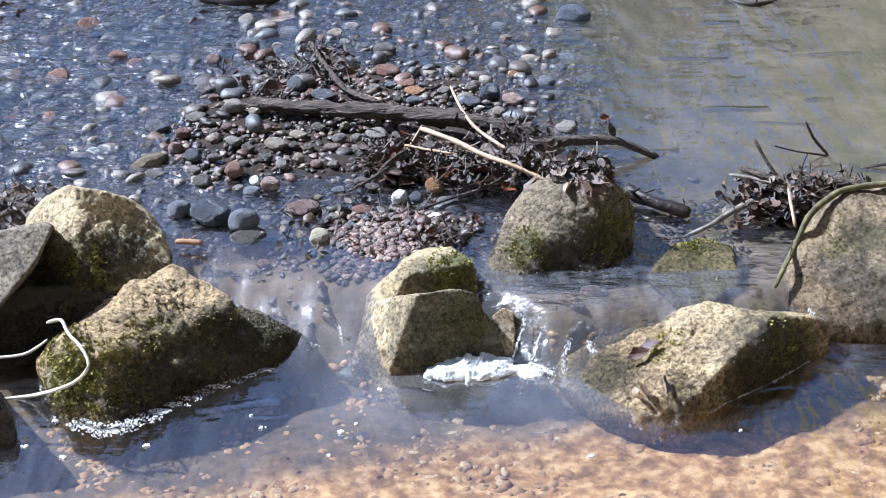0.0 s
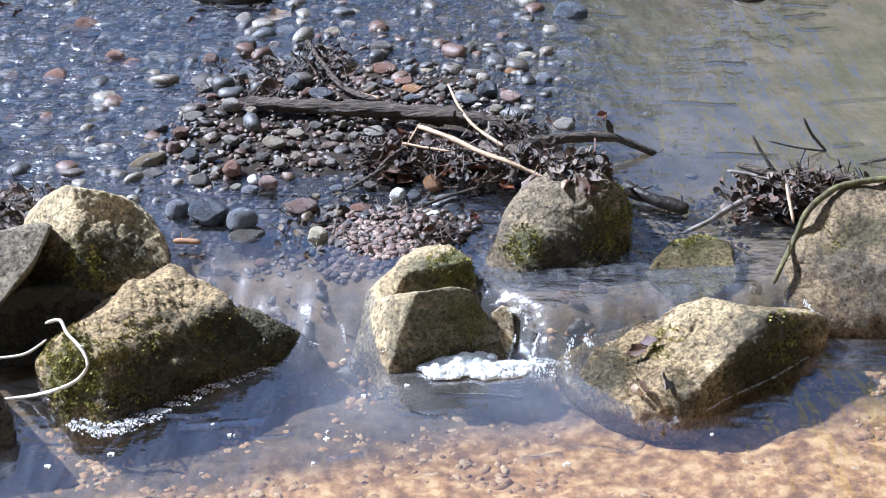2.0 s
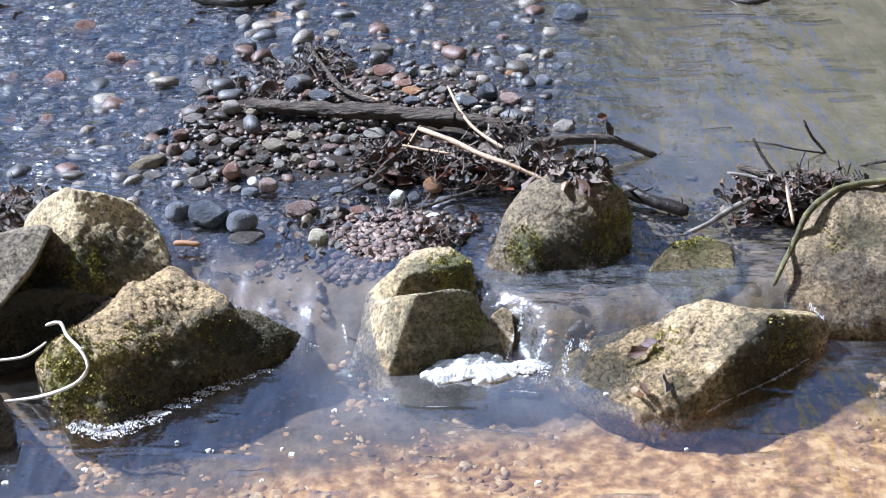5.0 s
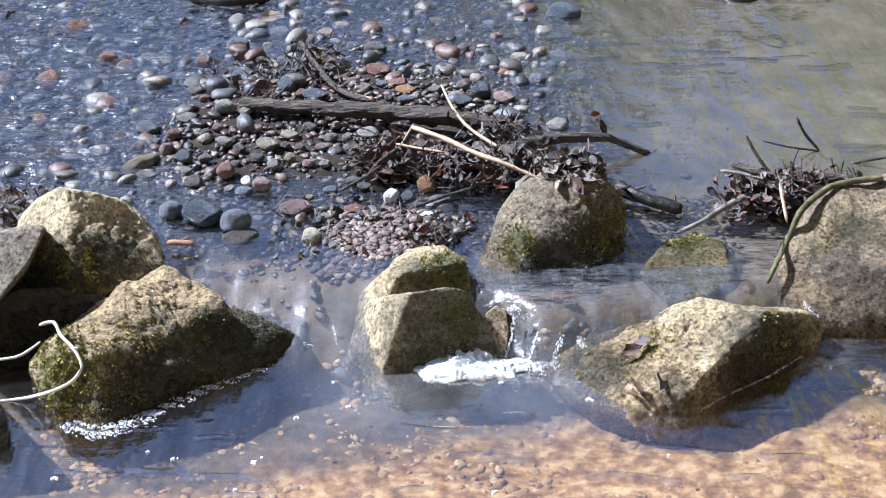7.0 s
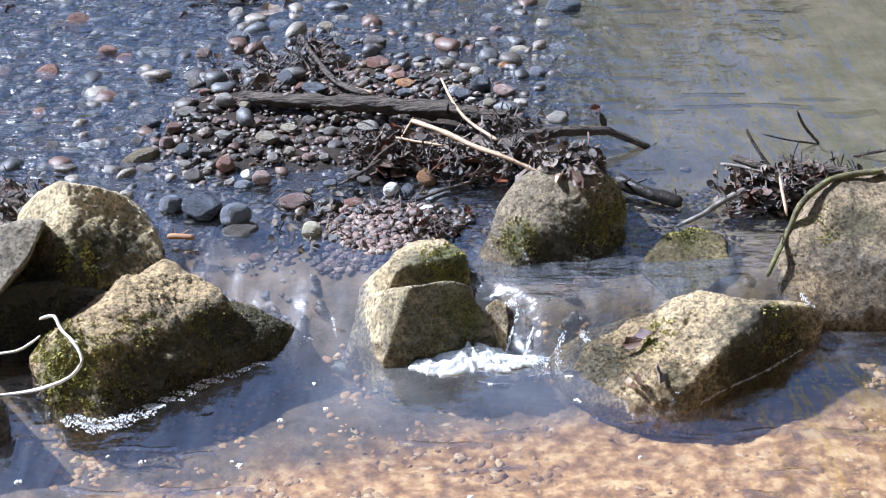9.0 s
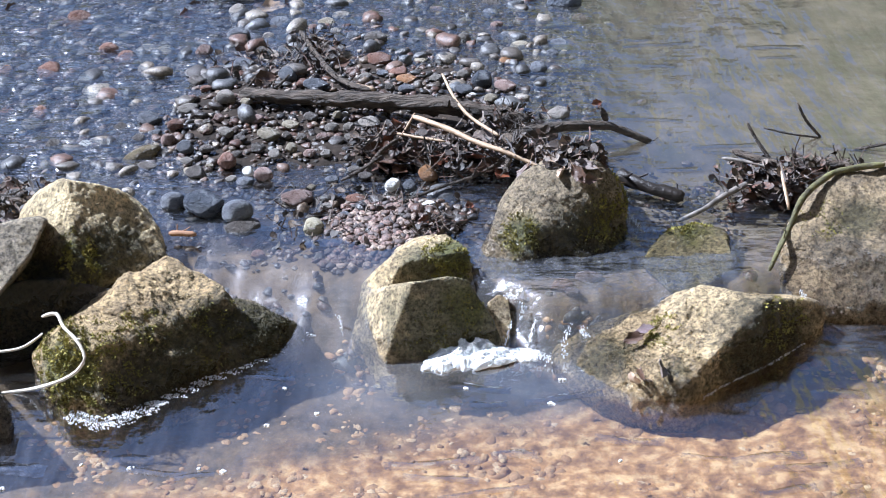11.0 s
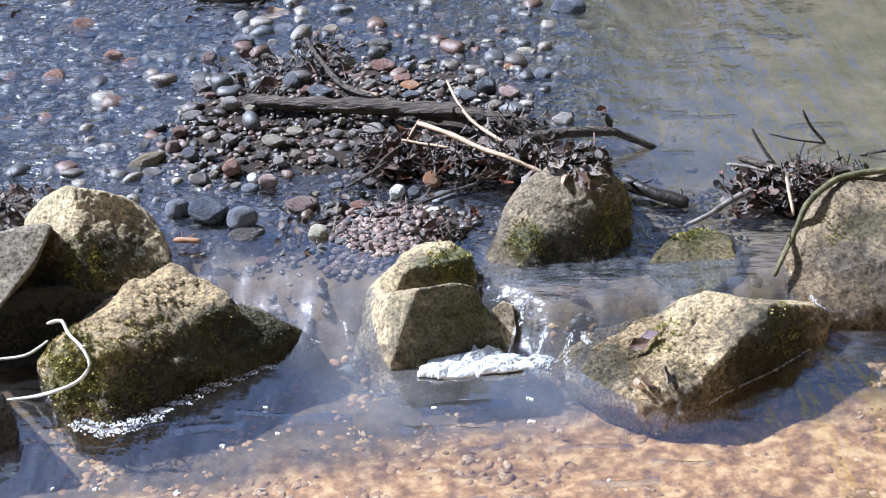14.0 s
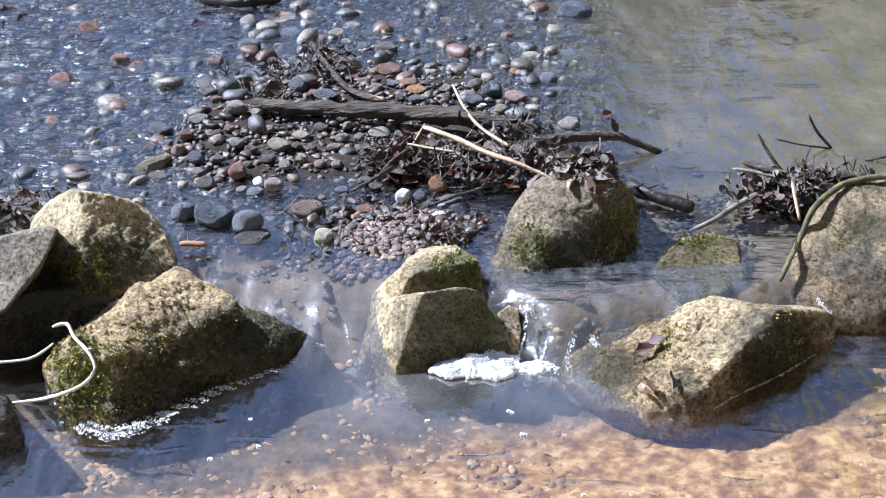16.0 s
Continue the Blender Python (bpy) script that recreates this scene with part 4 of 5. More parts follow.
pebble(0.124, 0.605, 0.012, 0.0181, 0.0154, 0.0115, 10, "t")
pebble(0.064, 0.743, 0.011, 0.0174, 0.0136, 0.0117, 3, "g")
pebble(0.165, 0.684, 0.009, 0.0290, 0.0249, 0.0131, -6, "p")
pebble(0.060, 0.658, 0.013, 0.0261, 0.0232, 0.0096, -6, "b")
pebble(0.284, 0.881, -0.001, 0.0193, 0.0169, 0.0132, 8, "b")
pebble(0.315, 0.894, -0.004, 0.0125, 0.0108, 0.0106, -4, "t")
pebble(0.342, 0.836, -0.008, 0.0314, 0.0275, 0.0101, 4, "b")
pebble(0.244, 0.794, 0.003, 0.0230, 0.0205, 0.0153, 1, "b")
pebble(0.260, 0.728, -0.001, 0.0266, 0.0221, 0.0086, -6, "b")
pebble(0.309, 0.946, -0.003, 0.0351, 0.0316, 0.0112, -6, "b")
pebble(0.179, 0.848, 0.001, 0.0329, 0.0267, 0.0116, 12, "o")
pebble(0.187, 0.632, 0.002, 0.0104, 0.0085, 0.0041, 7, "w")
pebble(0.274, 0.538, 0.005, 0.0305, 0.0268, 0.0150, -3, "g")
pebble(0.374, 0.647, -0.027, 0.0157, 0.0122, 0.0101, -3, "o")
pebble(0.086, 0.638, 0.008, 0.0104, 0.0090, 0.0039, 12, "w")
pebble(0.311, 1.080, -0.006, 0.0260, 0.0208, 0.0091, 12, "b")
pebble(0.264, 1.265, -0.005, 0.0316, 0.0238, 0.0132, 13, "d")
pebble(0.001, 0.723, 0.013, 0.0199, 0.0171, 0.0087, -3, "g")
pebble(-0.033, 0.849, 0.004, 0.0178, 0.0162, 0.0055, 2, "t")
pebble(0.023, 0.992, -0.000, 0.0170, 0.0127, 0.0093, -9, "t")
pebble(-0.055, 0.972, 0.001, 0.0211, 0.0160, 0.0083, -3, "b")
pebble(0.009, 1.192, -0.004, 0.0192, 0.0174, 0.0087, 1, "p")
pebble(-0.042, 1.110, -0.002, 0.0218, 0.0169, 0.0086, -12, "g")
pebble(0.081, 1.112, -0.004, 0.0203, 0.0176, 0.0084, 9, "t")
pebble(-0.123, 1.172, -0.004, 0.0250, 0.0237, 0.0080, 5, "p")
pebble(-0.464, 0.125, 0.014, 0.0448, 0.0393, 0.0280, 4, "n")
pebble(-0.396, 0.078, 0.018, 0.0330, 0.0265, 0.0260, -1, "b")
pebble(-0.388, 0.056, -0.004, 0.0440, 0.0326, 0.0170, 3, "d")
pebble(-0.533, 0.140, 0.010, 0.0265, 0.0232, 0.0200, 6, "b")
pebble(-0.286, 0.155, 0.008, 0.0403, 0.0312, 0.0150, -14, "p")
pebble(-0.245, 0.040, 0.004, 0.0223, 0.0169, 0.0190, 4, "c")
pebble(-0.091, 0.189, 0.015, 0.0191, 0.0155, 0.0157, 6, "w")
pebble(-0.053, 0.188, 0.013, 0.0162, 0.0123, 0.0138, 10, "b")
pebble(-0.016, 0.242, 0.013, 0.0224, 0.0192, 0.0187, 6, "o")
pebble(-0.229, -0.015, -0.009, 0.0154, 0.0133, 0.0116, 1, "g")
pebble(-0.228, -0.041, -0.022, 0.0120, 0.0110, 0.0102, -9, "g")
pebble(-0.352, -0.003, -0.032, 0.0155, 0.0113, 0.0094, -10, "r")
pebble(-0.372, 0.033, -0.024, 0.0179, 0.0133, 0.0119, -9, "r")
pebble(-0.316, 0.039, -0.021, 0.0201, 0.0164, 0.0068, 3, "d")
pebble(-0.164, 0.143, 0.011, 0.0206, 0.0149, 0.0065, 0, "r")
pebble(-0.216, -0.063, -0.044, 0.0109, 0.0086, 0.0092, 7, "p")
pebble(-0.194, -0.065, -0.039, 0.0130, 0.0110, 0.0093, 4, "p")
pebble(-0.260, 0.206, 0.003, 0.0128, 0.0097, 0.0060, 8, "t")
pebble(-0.016, 0.109, 0.014, 0.0170, 0.0123, 0.0054, -14, "w")
pebble(0.001, -0.004, 0.004, 0.0231, 0.0182, 0.0110, -6, "p")
pebble(-0.170, 0.270, 0.009, 0.0166, 0.0148, 0.0074, 13, "d")
pebble(-0.216, 0.238, 0.006, 0.0176, 0.0132, 0.0056, 12, "b")
pebble(-0.146, 0.249, 0.007, 0.0165, 0.0137, 0.0059, -13, "d")
pebble(-0.220, 0.118, 0.006, 0.0148, 0.0122, 0.0061, -5, "g")
pebble(-0.184, 0.073, 0.011, 0.0123, 0.0091, 0.0074, 3, "b")
pebble(-0.071, 0.050, 0.017, 0.0122, 0.0101, 0.0069, 4, "d")
pebble(-0.104, 0.026, 0.012, 0.0111, 0.0086, 0.0058, -3, "b")
pebble(-0.145, -0.054, -0.018, 0.0109, 0.0096, 0.0084, -1, "p")
pebble(-0.178, -0.049, -0.018, 0.0109, 0.0087, 0.0092, 4, "p")
pebble(-0.118, -0.042, -0.006, 0.0098, 0.0083, 0.0074, -3, "p")
pebble(-0.157, -0.033, -0.005, 0.0098, 0.0080, 0.0075, -9, "r")
pebble(-0.201, -0.017, -0.008, 0.0099, 0.0083, 0.0075, 4, "r")
pebble(-0.092, -0.022, 0.001, 0.0098, 0.0080, 0.0075, -8, "r")
pebble(-0.134, -0.068, -0.034, 0.0098, 0.0089, 0.0071, 5, "p")
pebble(-0.167, -0.066, -0.036, 0.0098, 0.0072, 0.0077, 12, "p")
pebble(0.285, -0.109, -0.041, 0.0279, 0.0201, 0.0089, -14, "p")
pebble(0.229, -0.155, -0.069, 0.0234, 0.0186, 0.0132, -4, "o")
pebble(0.157, -0.108, -0.048, 0.0161, 0.0134, 0.0079, 5, "g")
pebble(0.250, -0.176, -0.093, 0.0159, 0.0132, 0.0094, -4, "p")
pebble(0.192, -0.038, -0.027, 0.0218, 0.0151, 0.0070, 14, "d")
pebble(-0.878, 0.895, -0.019, 0.0208, 0.0173, 0.0095, -1, "b")
pebble(-1.004, 0.899, -0.021, 0.0181, 0.0146, 0.0085, -7, "b")
pebble(-0.979, 0.733, -0.021, 0.0200, 0.0164, 0.0071, 1, "d")
pebble(-0.784, 0.559, -0.012, 0.0192, 0.0175, 0.0077, -2, "b")
pebble(-0.698, 0.510, -0.002, 0.0189, 0.0151, 0.0120, 13, "d")
pebble(-0.748, 0.678, -0.010, 0.0198, 0.0178, 0.0102, 5, "d")
pebble(-0.714, 0.746, -0.012, 0.0187, 0.0157, 0.0075, 9, "d")
pebble(-0.900, 1.005, -0.021, 0.0242, 0.0221, 0.0077, 1, "b")
pebble(-0.625, 0.875, -0.011, 0.0207, 0.0159, 0.0080, -14, "g")
pebble(-0.657, 0.810, -0.011, 0.0177, 0.0138, 0.0065, -5, "d")
pebble(-0.688, 0.673, -0.008, 0.0145, 0.0118, 0.0068, -5, "d")
pebble(-0.559, 1.126, -0.009, 0.0248, 0.0186, 0.0101, -14, "d")
pebble(-0.599, 1.096, -0.012, 0.0217, 0.0162, 0.0088, 5, "b")
pebble(-0.417, 1.013, -0.001, 0.0213, 0.0195, 0.0113, -7, "d")
pebble(-0.344, 0.988, 0.001, 0.0212, 0.0165, 0.0119, 11, "d")
pebble(-0.307, 0.869, 0.007, 0.0206, 0.0154, 0.0100, -2, "g")
pebble(-0.366, 0.909, 0.005, 0.0194, 0.0141, 0.0122, 3, "b")
pebble(-0.194, 1.111, -0.003, 0.0218, 0.0181, 0.0082, -7, "b")
pebble(-0.165, 0.734, 0.015, 0.0199, 0.0181, 0.0062, 11, "g")
pebble(-0.193, 0.767, 0.015, 0.0174, 0.0127, 0.0086, 1, "p")
pebble(-0.125, 0.753, 0.014, 0.0160, 0.0124, 0.0068, -10, "b")
pebble(-0.483, 0.513, 0.018, 0.0139, 0.0120, 0.0096, -5, "p")
pebble(-0.505, 0.487, 0.016, 0.0138, 0.0107, 0.0098, 5, "d")
pebble(-0.426, 0.344, 0.012, 0.0133, 0.0122, 0.0072, 2, "d")
pebble(-0.527, 0.327, 0.007, 0.0156, 0.0133, 0.0084, 5, "g")
pebble(-0.589, 0.377, 0.002, 0.0158, 0.0142, 0.0063, 14, "d")
pebble(-0.615, 0.468, 0.005, 0.0150, 0.0111, 0.0097, 10, "b")
long_stone = new("pebble", mesh_of("pebble", *PEBBLE_SHAPES[2], TONES["v"]))
long_stone.location, long_stone.scale, long_stone.rotation_euler = (-0.632, 0.365, 0.0), (0.048, 0.024, 0.018), (0, radians(-12), radians(24))
tagged(long_stone, "long olive-brown river stone tilted out of the riffle", "pebble", "river pebbles")


def scatter(name, spots, material, label, shape=BALL1):
    """Loose small stones, too many to count: one mesh of rounded bits."""
    v, f = shape
    rng = np.random.RandomState(len(spots))
    vs, fs = [], []
    for i, (x, y, z, r) in enumerate(spots):
        s = r * rng.uniform(0.65, 1.25, 3) * np.array([1.15, 1.0, 0.62])
        q = v * s * (1 + 0.16 * np.sin(v @ rng.normal(size=3) * 3 + rng.uniform(0, 6)))[:, None]
        for _ in range(4):
            n = rng.normal(size=3)
            n /= np.linalg.norm(n)
            reach = np.max(q @ n)
            q = q - n * (np.maximum(q @ n - reach * rng.uniform(0.5, 0.85), 0) * 0.9)[:, None]
        a = rng.uniform(0, math.tau)
        tilt = rng.uniform(-0.35, 0.35)
        m = np.array([[math.cos(a), -math.sin(a), 0], [math.sin(a), math.cos(a), 0], [0, 0, 1]]) @ np.array([[1, 0, 0], [0, math.cos(tilt), -math.sin(tilt)], [0, math.sin(tilt), math.cos(tilt)]])
        vs.append(q @ m.T + (x, y, z))
        fs.append(f + i * len(v))
    return tagged(new(name, mesh_of(name, np.concatenate(vs), np.concatenate(fs), material, shape is BALL2)), label, "gravel", kind="stuff")


def spots(count, x0, x1, y0, y1, r0, r1, seed, keep, lift=0.25):
    rng = np.random.RandomState(seed)
    out = []
    while len(out) < count:
        x, y = rng.uniform(x0, x1), rng.uniform(y0, y1)
        if rng.uniform() < keep(x, y):
            r = r0 + (r1 - r0) * rng.uniform() ** 2.2
            out.append((x, y, float(bed(x, y)) + lift * r, r))
    return out


def on_bar(x, y):
    dry = smooth(-0.07, -0.01, bed(x, y))
    return float(dry * smooth(-0.02, 0.05, y - lip(x))) + 0.06


scatter("gravel", spots(16000, -1.5, 0.6, -0.06, 1.6, 0.0032, 0.0115, 7, on_bar), GRAVEL, "wet mixed river gravel in grey, brown and slate", BALL2)
scatter("small_pebbles", spots(900, -1.3, 0.35, 0.05, 1.5, 0.007, 0.017, 17, on_bar, 0.45), GRAVEL, "rounded small river pebbles, wet and mixed", BALL2)
scatter("cobbles", spots(420, -1.35, 0.30, 0.18, 1.6, 0.016, 0.034, 23, lambda x, y: 0.12 + 0.88 * float(np.maximum(smooth(0.6, 0.9, y), smooth(-0.5, -0.7, x))), 0.42), COBBLE,
        "dark wet cobbles breaking the surface of the riffle", BALL2)
scatter("rubble", spots(500, -0.9, 1.1, -0.30, 0.0, 0.008, 0.026, 11, lambda x, y: float(np.exp(-((y - lip(x)) / 0.07) ** 2)), -0.5), GRAVEL,
        "wet cobbles and rubble under the falling water", BALL2)
scatter("fine_gravel", spots(1100, -0.24, 0.03, -0.10, 0.14, 0.005, 0.011, 8, lambda x, y: float(np.exp(-((x + 0.12) / 0.085) ** 2 - ((y - 0.0) / 0.075) ** 2)), 0.6), FINE,
        "heap of fine pinkish gravel behind a boulder", BALL2)
scatter("bed_gravel", spots(5200, -1.2, 1.3, -1.0, -0.2, 0.006, 0.019, 9, lambda x, y: 1.0, -0.56), GOLD, "golden-brown gravel under the lower pool", BALL2)


# ---- wood ----
def tube(points, r0, r1, seed, sides=10, rough=0.12):
    pts = [Vector(p) for p in points]
    path = []
    for i in range(len(pts) - 1):
        a, b, c, d = pts[max(i - 1, 0)], pts[i], pts[i + 1], pts[min(i + 2, len(pts) - 1)]
        steps = max(3, int((c - b).length / 0.012))
        for s in range(steps):
            t = s / steps
            path.append(0.5 * (2 * b + (c - a) * t + (2 * a - 5 * b + 4 * c - d) * t * t + (3 * b - a - 3 * c + d) * t ** 3))
    path.append(pts[-1])
    verts, faces, n = [], [], len(path)
    for i, p in enumerate(path):
        way = (path[min(i + 1, n - 1)] - path[max(i - 1, 0)]).normalized()
        side = way.cross(Vector((0.1, 0.2, 1))).normalized()
        up = side.cross(way)
        r = r0 + (r1 - r0) * i / (n - 1)
        if i in (0, n - 1):
            r *= 0.55
        for k in range(sides):
            a = math.tau * k / sides
            c = side * math.cos(a) + up * math.sin(a)
            w = 1 + rough * 2 * noise.noise(p * 30 + c * 1.2 + Vector((seed, 0, 0))) + rough * noise.noise(p * 110 + c * 2.5) + rough * noise.noise(p * 12 + Vector((0, seed, 0)))
            verts.append(p + c * r * w)
    for i in range(n - 1):
        for k in range(sides):
            a, b = i * sides + k, i * sides + (k + 1) % sides
            faces.append((a, b, b + sides, a + sides))
    faces.append(tuple(range(sides - 1, -1, -1)))
    faces.append(tuple(range((n - 1) * sides, n * sides)))
    return verts, faces


WOOD_COUNT = [0]


def wood(name, category, points, r0, r1, material, label, sides, rough):
    WOOD_COUNT[0] += 1
    ob = tagged(new(name, mesh_of(name, *tube(points, r0, r1, WOOD_COUNT[0] * 5.3, sides, rough), material)), label, category)
    rng = random.Random(WOOD_COUNT[0])
    pts = [Vector(p) for p in points]
    # broken side shoots
    for _ in range({"log": 5, "branch": 3, "twig": 2}[category] if len(pts) > 2 else 0):
        i = rng.randrange(len(pts) - 1)
        p = pts[i].lerp(pts[i + 1], rng.random())
        way = (Vector((rng.uniform(-1, 1), rng.uniform(-1, 1), rng.uniform(0.1, 1))).normalized() + (pts[i + 1] - pts[i]).normalized() * 0.6) * rng.uniform(1.5, 4) * max(r0, r1)
        r = min(r0, r1) * rng.uniform(0.22, 0.4)
        shoot = new("side_shoot", mesh_of("side_shoot", *tube([p, p + way * 0.6, p + way + Vector((0, 0, 0.1 * way.length))], r, r * 0.5, WOOD_COUNT[0], 6, 0.15), material))
        shoot.parent = ob
    return ob


def log(points, r0, r1, material, label):
    return wood("log", "log", points, r0, r1, material, label, 20, 0.22)


def branch(points, r0, r1, material, label):
    return wood("branch", "branch", points, r0, r1, material, label, 12, 0.16)


def twig(points, r0, r1, material, label):
    return wood("twig", "twig", points, r0, r1, material, label, 8, 0.12)


log([(-0.441, 0.604, 0.035), (-0.335, 0.569, 0.040), (-0.207, 0.543, 0.045), (-0.080, 0.512, 0.050), (0.057, 0.474, 0.050), (0.143, 0.446, 0.040), (0.203, 0.416, 0.030)], 0.0125, 0.0235, BARK, "rotting grey-brown log lying across the gravel bar")
branch([(0.144, 0.326, 0.050), (0.199, 0.343, 0.055), (0.273, 0.375, 0.050), (0.359, 0.391, 0.045), (0.415, 0.393, 0.025), (0.469, 0.404, -0.005)], 0.0143, 0.0072, BARK, "dark curved branch dipping into the pool")
branch([(0.353, 0.399, 0.085), (0.368, 0.407, 0.048)], 0.0036, 0.0085, BARK, "short dark stub of a branch")
branch([(-0.047, 0.384, 0.075), (0.019, 0.329, 0.075), (0.077, 0.275, 0.070), (0.140, 0.233, 0.065), (0.211, 0.192, 0.050)], 0.0060, 0.0045, PALE_WOOD, "pale barkless branch on the debris")
branch([(0.178, 0.295, 0.060), (0.152, 0.232, 0.055), (0.140, 0.205, 0.030)], 0.0106, 0.0047, BARK, "forked root end hanging over the water")
twig([(-0.081, 0.335, 0.060), (-0.028, 0.311, 0.060), (0.021, 0.293, 0.060)], 0.0036, 0.0024, PALE_WOOD, "thin pale twig on the debris")
twig([(-0.044, 0.411, 0.070), (-0.074, 0.342, 0.050), (-0.101, 0.333, 0.020)], 0.0030, 0.0018, PALE_WOOD, "thin pale twig leaning on the debris")
twig([(0.017, 0.662, 0.050), (0.042, 0.511, 0.060), (0.075, 0.378, 0.075), (0.132, 0.296, 0.070)], 0.0026, 0.0039, PALE_WOOD, "long thin twig arching over the log")
twig([(-0.333, 0.998, 0.020), (-0.259, 0.765, 0.030), (-0.207, 0.657, 0.035), (-0.143, 0.599, 0.040)], 0.0071, 0.0071, BARK, "bent twig with a broken pale end")
twig([(-0.186, 0.639, 0.036), (-0.138, 0.598, 0.042)], 0.0052, 0.0065, PALE_WOOD, "broken pale stub of twig")
twig([(-0.095, 0.111, 0.005), (0.007, 0.180, 0.012), (0.077, 0.221, 0.015), (0.141, 0.246, 0.040)], 0.0034, 0.0034, BARK, "dark thin twig lying in shallow water")
twig([(-0.198, 0.230, 0.004), (-0.145, 0.243, 0.030), (-0.111, 0.275, 0.040)], 0.0035, 0.0035, BARK, "dark twig reaching out of the leaf litter")
twig([(-0.146, 0.264, 0.010), (-0.117, 0.278, 0.045), (-0.076, 0.334, 0.050)], 0.0047, 0.0035, BARK, "dark twig in the leaf litter")
twig([(-0.522, 0.015, 0.008), (-0.498, 0.012, 0.010), (-0.468, 0.007, 0.009)], 0.0060, 0.0052, RUSTY_WOOD, "short orange-brown stub of wood")
twig([(-0.685, -0.351, 0.055), (-0.659, -0.353, 0.062), (-0.642, -0.380, 0.052), (-0.616, -0.410, 0.046), (-0.599, -0.435, 0.027), (-0.616, -0.441, 0.001), (-0.650, -0.448, -0.015), (-0.715, -0.390, -0.070), (-0.788, -0.383, -0.085)], 0.0033, 0.0031, WHITE_WOOD, "bare white curved twig hanging on a boulder")
twig([(-0.802, -0.333, -0.030), (-0.740, -0.338, -0.020), (-0.712, -0.324, -0.010), (-0.698, -0.319, 0.000)], 0.0030, 0.0020, WHITE_WOOD, "thin grey twig beside a boulder")
branch([(0.477, 0.064, -0.010), (0.527, 0.075, 0.010), (0.585, 0.122, 0.020), (0.641, 0.156, 0.030)], 0.0045, 0.0067, GREY_WOOD, "weathered grey branch end in the current")
twig([(0.630, 0.224, 0.130), (0.648, 0.207, 0.100), (0.671, 0.190, 0.070), (0.688, 0.179, 0.050)], 0.0034, 0.0040, BARK, "dark twig standing out of the debris")
branch([(0.608, 0.230, 0.060), (0.651, 0.197, 0.060), (0.697, 0.170, 0.055), (0.748, 0.138, 0.050)], 0.0070, 0.0093, BARK, "dark branch in a pile of debris")
twig([(0.586, 0.219, 0.050), (0.640, 0.197, 0.050), (0.686, 0.167, 0.050)], 0.0035, 0.0046, GREY_WOOD, "grey twig in a pile of debris")
branch([(0.618, -0.145, 0.000), (0.640, -0.113, 0.030), (0.668, -0.060, 0.043), (0.694, -0.027, 0.085), (0.740, 0.020, 0.100), (0.781, 0.041, 0.110), (0.866, 0.045, 0.120)], 0.0046, 0.0068, MOSSY_WOOD, "mossy branch leaning over a boulder")
twig([(0.688, 0.139, 0.075), (0.684, 0.076, 0.060), (0.688, 0.034, 0.030)], 0.0034, 0.0034, PALE_WOOD, "thin pale twig hanging in the debris")
twig([(0.773, 0.394, 0.090), (0.795, 0.389, 0.050), (0.836, 0.408, 0.000)], 0.0030, 0.0036, BARK, "thin dark twig standing in the pool")
twig([(0.703, 0.376, 0.040), (0.759, 0.376, 0.025), (0.835, 0.405, 0.000)], 0.0019, 0.0027, BARK, "thin dark twig over the pool")
twig([(0.702, 0.167, 0.060), (0.740, 0.104, 0.060)], 0.0034, 0.0023, GREY_WOOD, "grey twig in a pile of debris")
branch([(0.725, 0.167, 0.060), (0.775, 0.141, 0.070), (0.822, 0.129, 0.080)], 0.0080, 0.0057, BARK, "dark twiggy branch on a boulder")
twig([(0.800, 0.088, 0.110), (0.806, 0.060, 0.100)], 0.0055, 0.0055, BARK, "stub of a dark twig")
twig([(0.889, 0.345, 0.000), (0.935, 0.342, 0.010), (0.981, 0.341, 0.020)], 0.0036, 0.0036, BARK, "dark twig over the pool")
branch([(0.373, 0.212, 0.020), (0.419, 0.162, 0.020), (0.499, 0.135, 0.005)], 0.0151, 0.0128, WET_BARK, "wet black slab of bark in the current")
branch([(-0.947, 0.175, 0.020), (-0.871, 0.146, 0.020), (-0.821, 0.131, 0.010)], 0.0115, 0.0092, BARK, "dark wet branch behind a boulder")
branch([(-0.919, 0.068, 0.020), (-0.872, 0.103, 0.020), (-0.832, 0.175, 0.020)], 0.0078, 0.0056, BARK, "dark wet branch behind a boulder")
twig([(-0.943, 0.243, 0.010), (-0.848, 0.103, 0.030)], 0.0047, 0.0035, GREY_WOOD, "grey twig behind a boulder")
# Added branch that imitates a dark log's reflection on the riffle.
branch([(-0.669, 1.352, 0.010), (-0.546, 1.280, 0.020), (-0.439, 1.340, 0.010)], 0.0137, 0.0107, WET_BARK, "dark wet branch in the riffle, standing in for a reflection")
twig([(0.751, 1.362, 0.000), (0.821, 1.285, 0.010), (0.916, 1.345, 0.000)], 0.0061, 0.0046, WET_BARK, "dark wet twig in the pool")


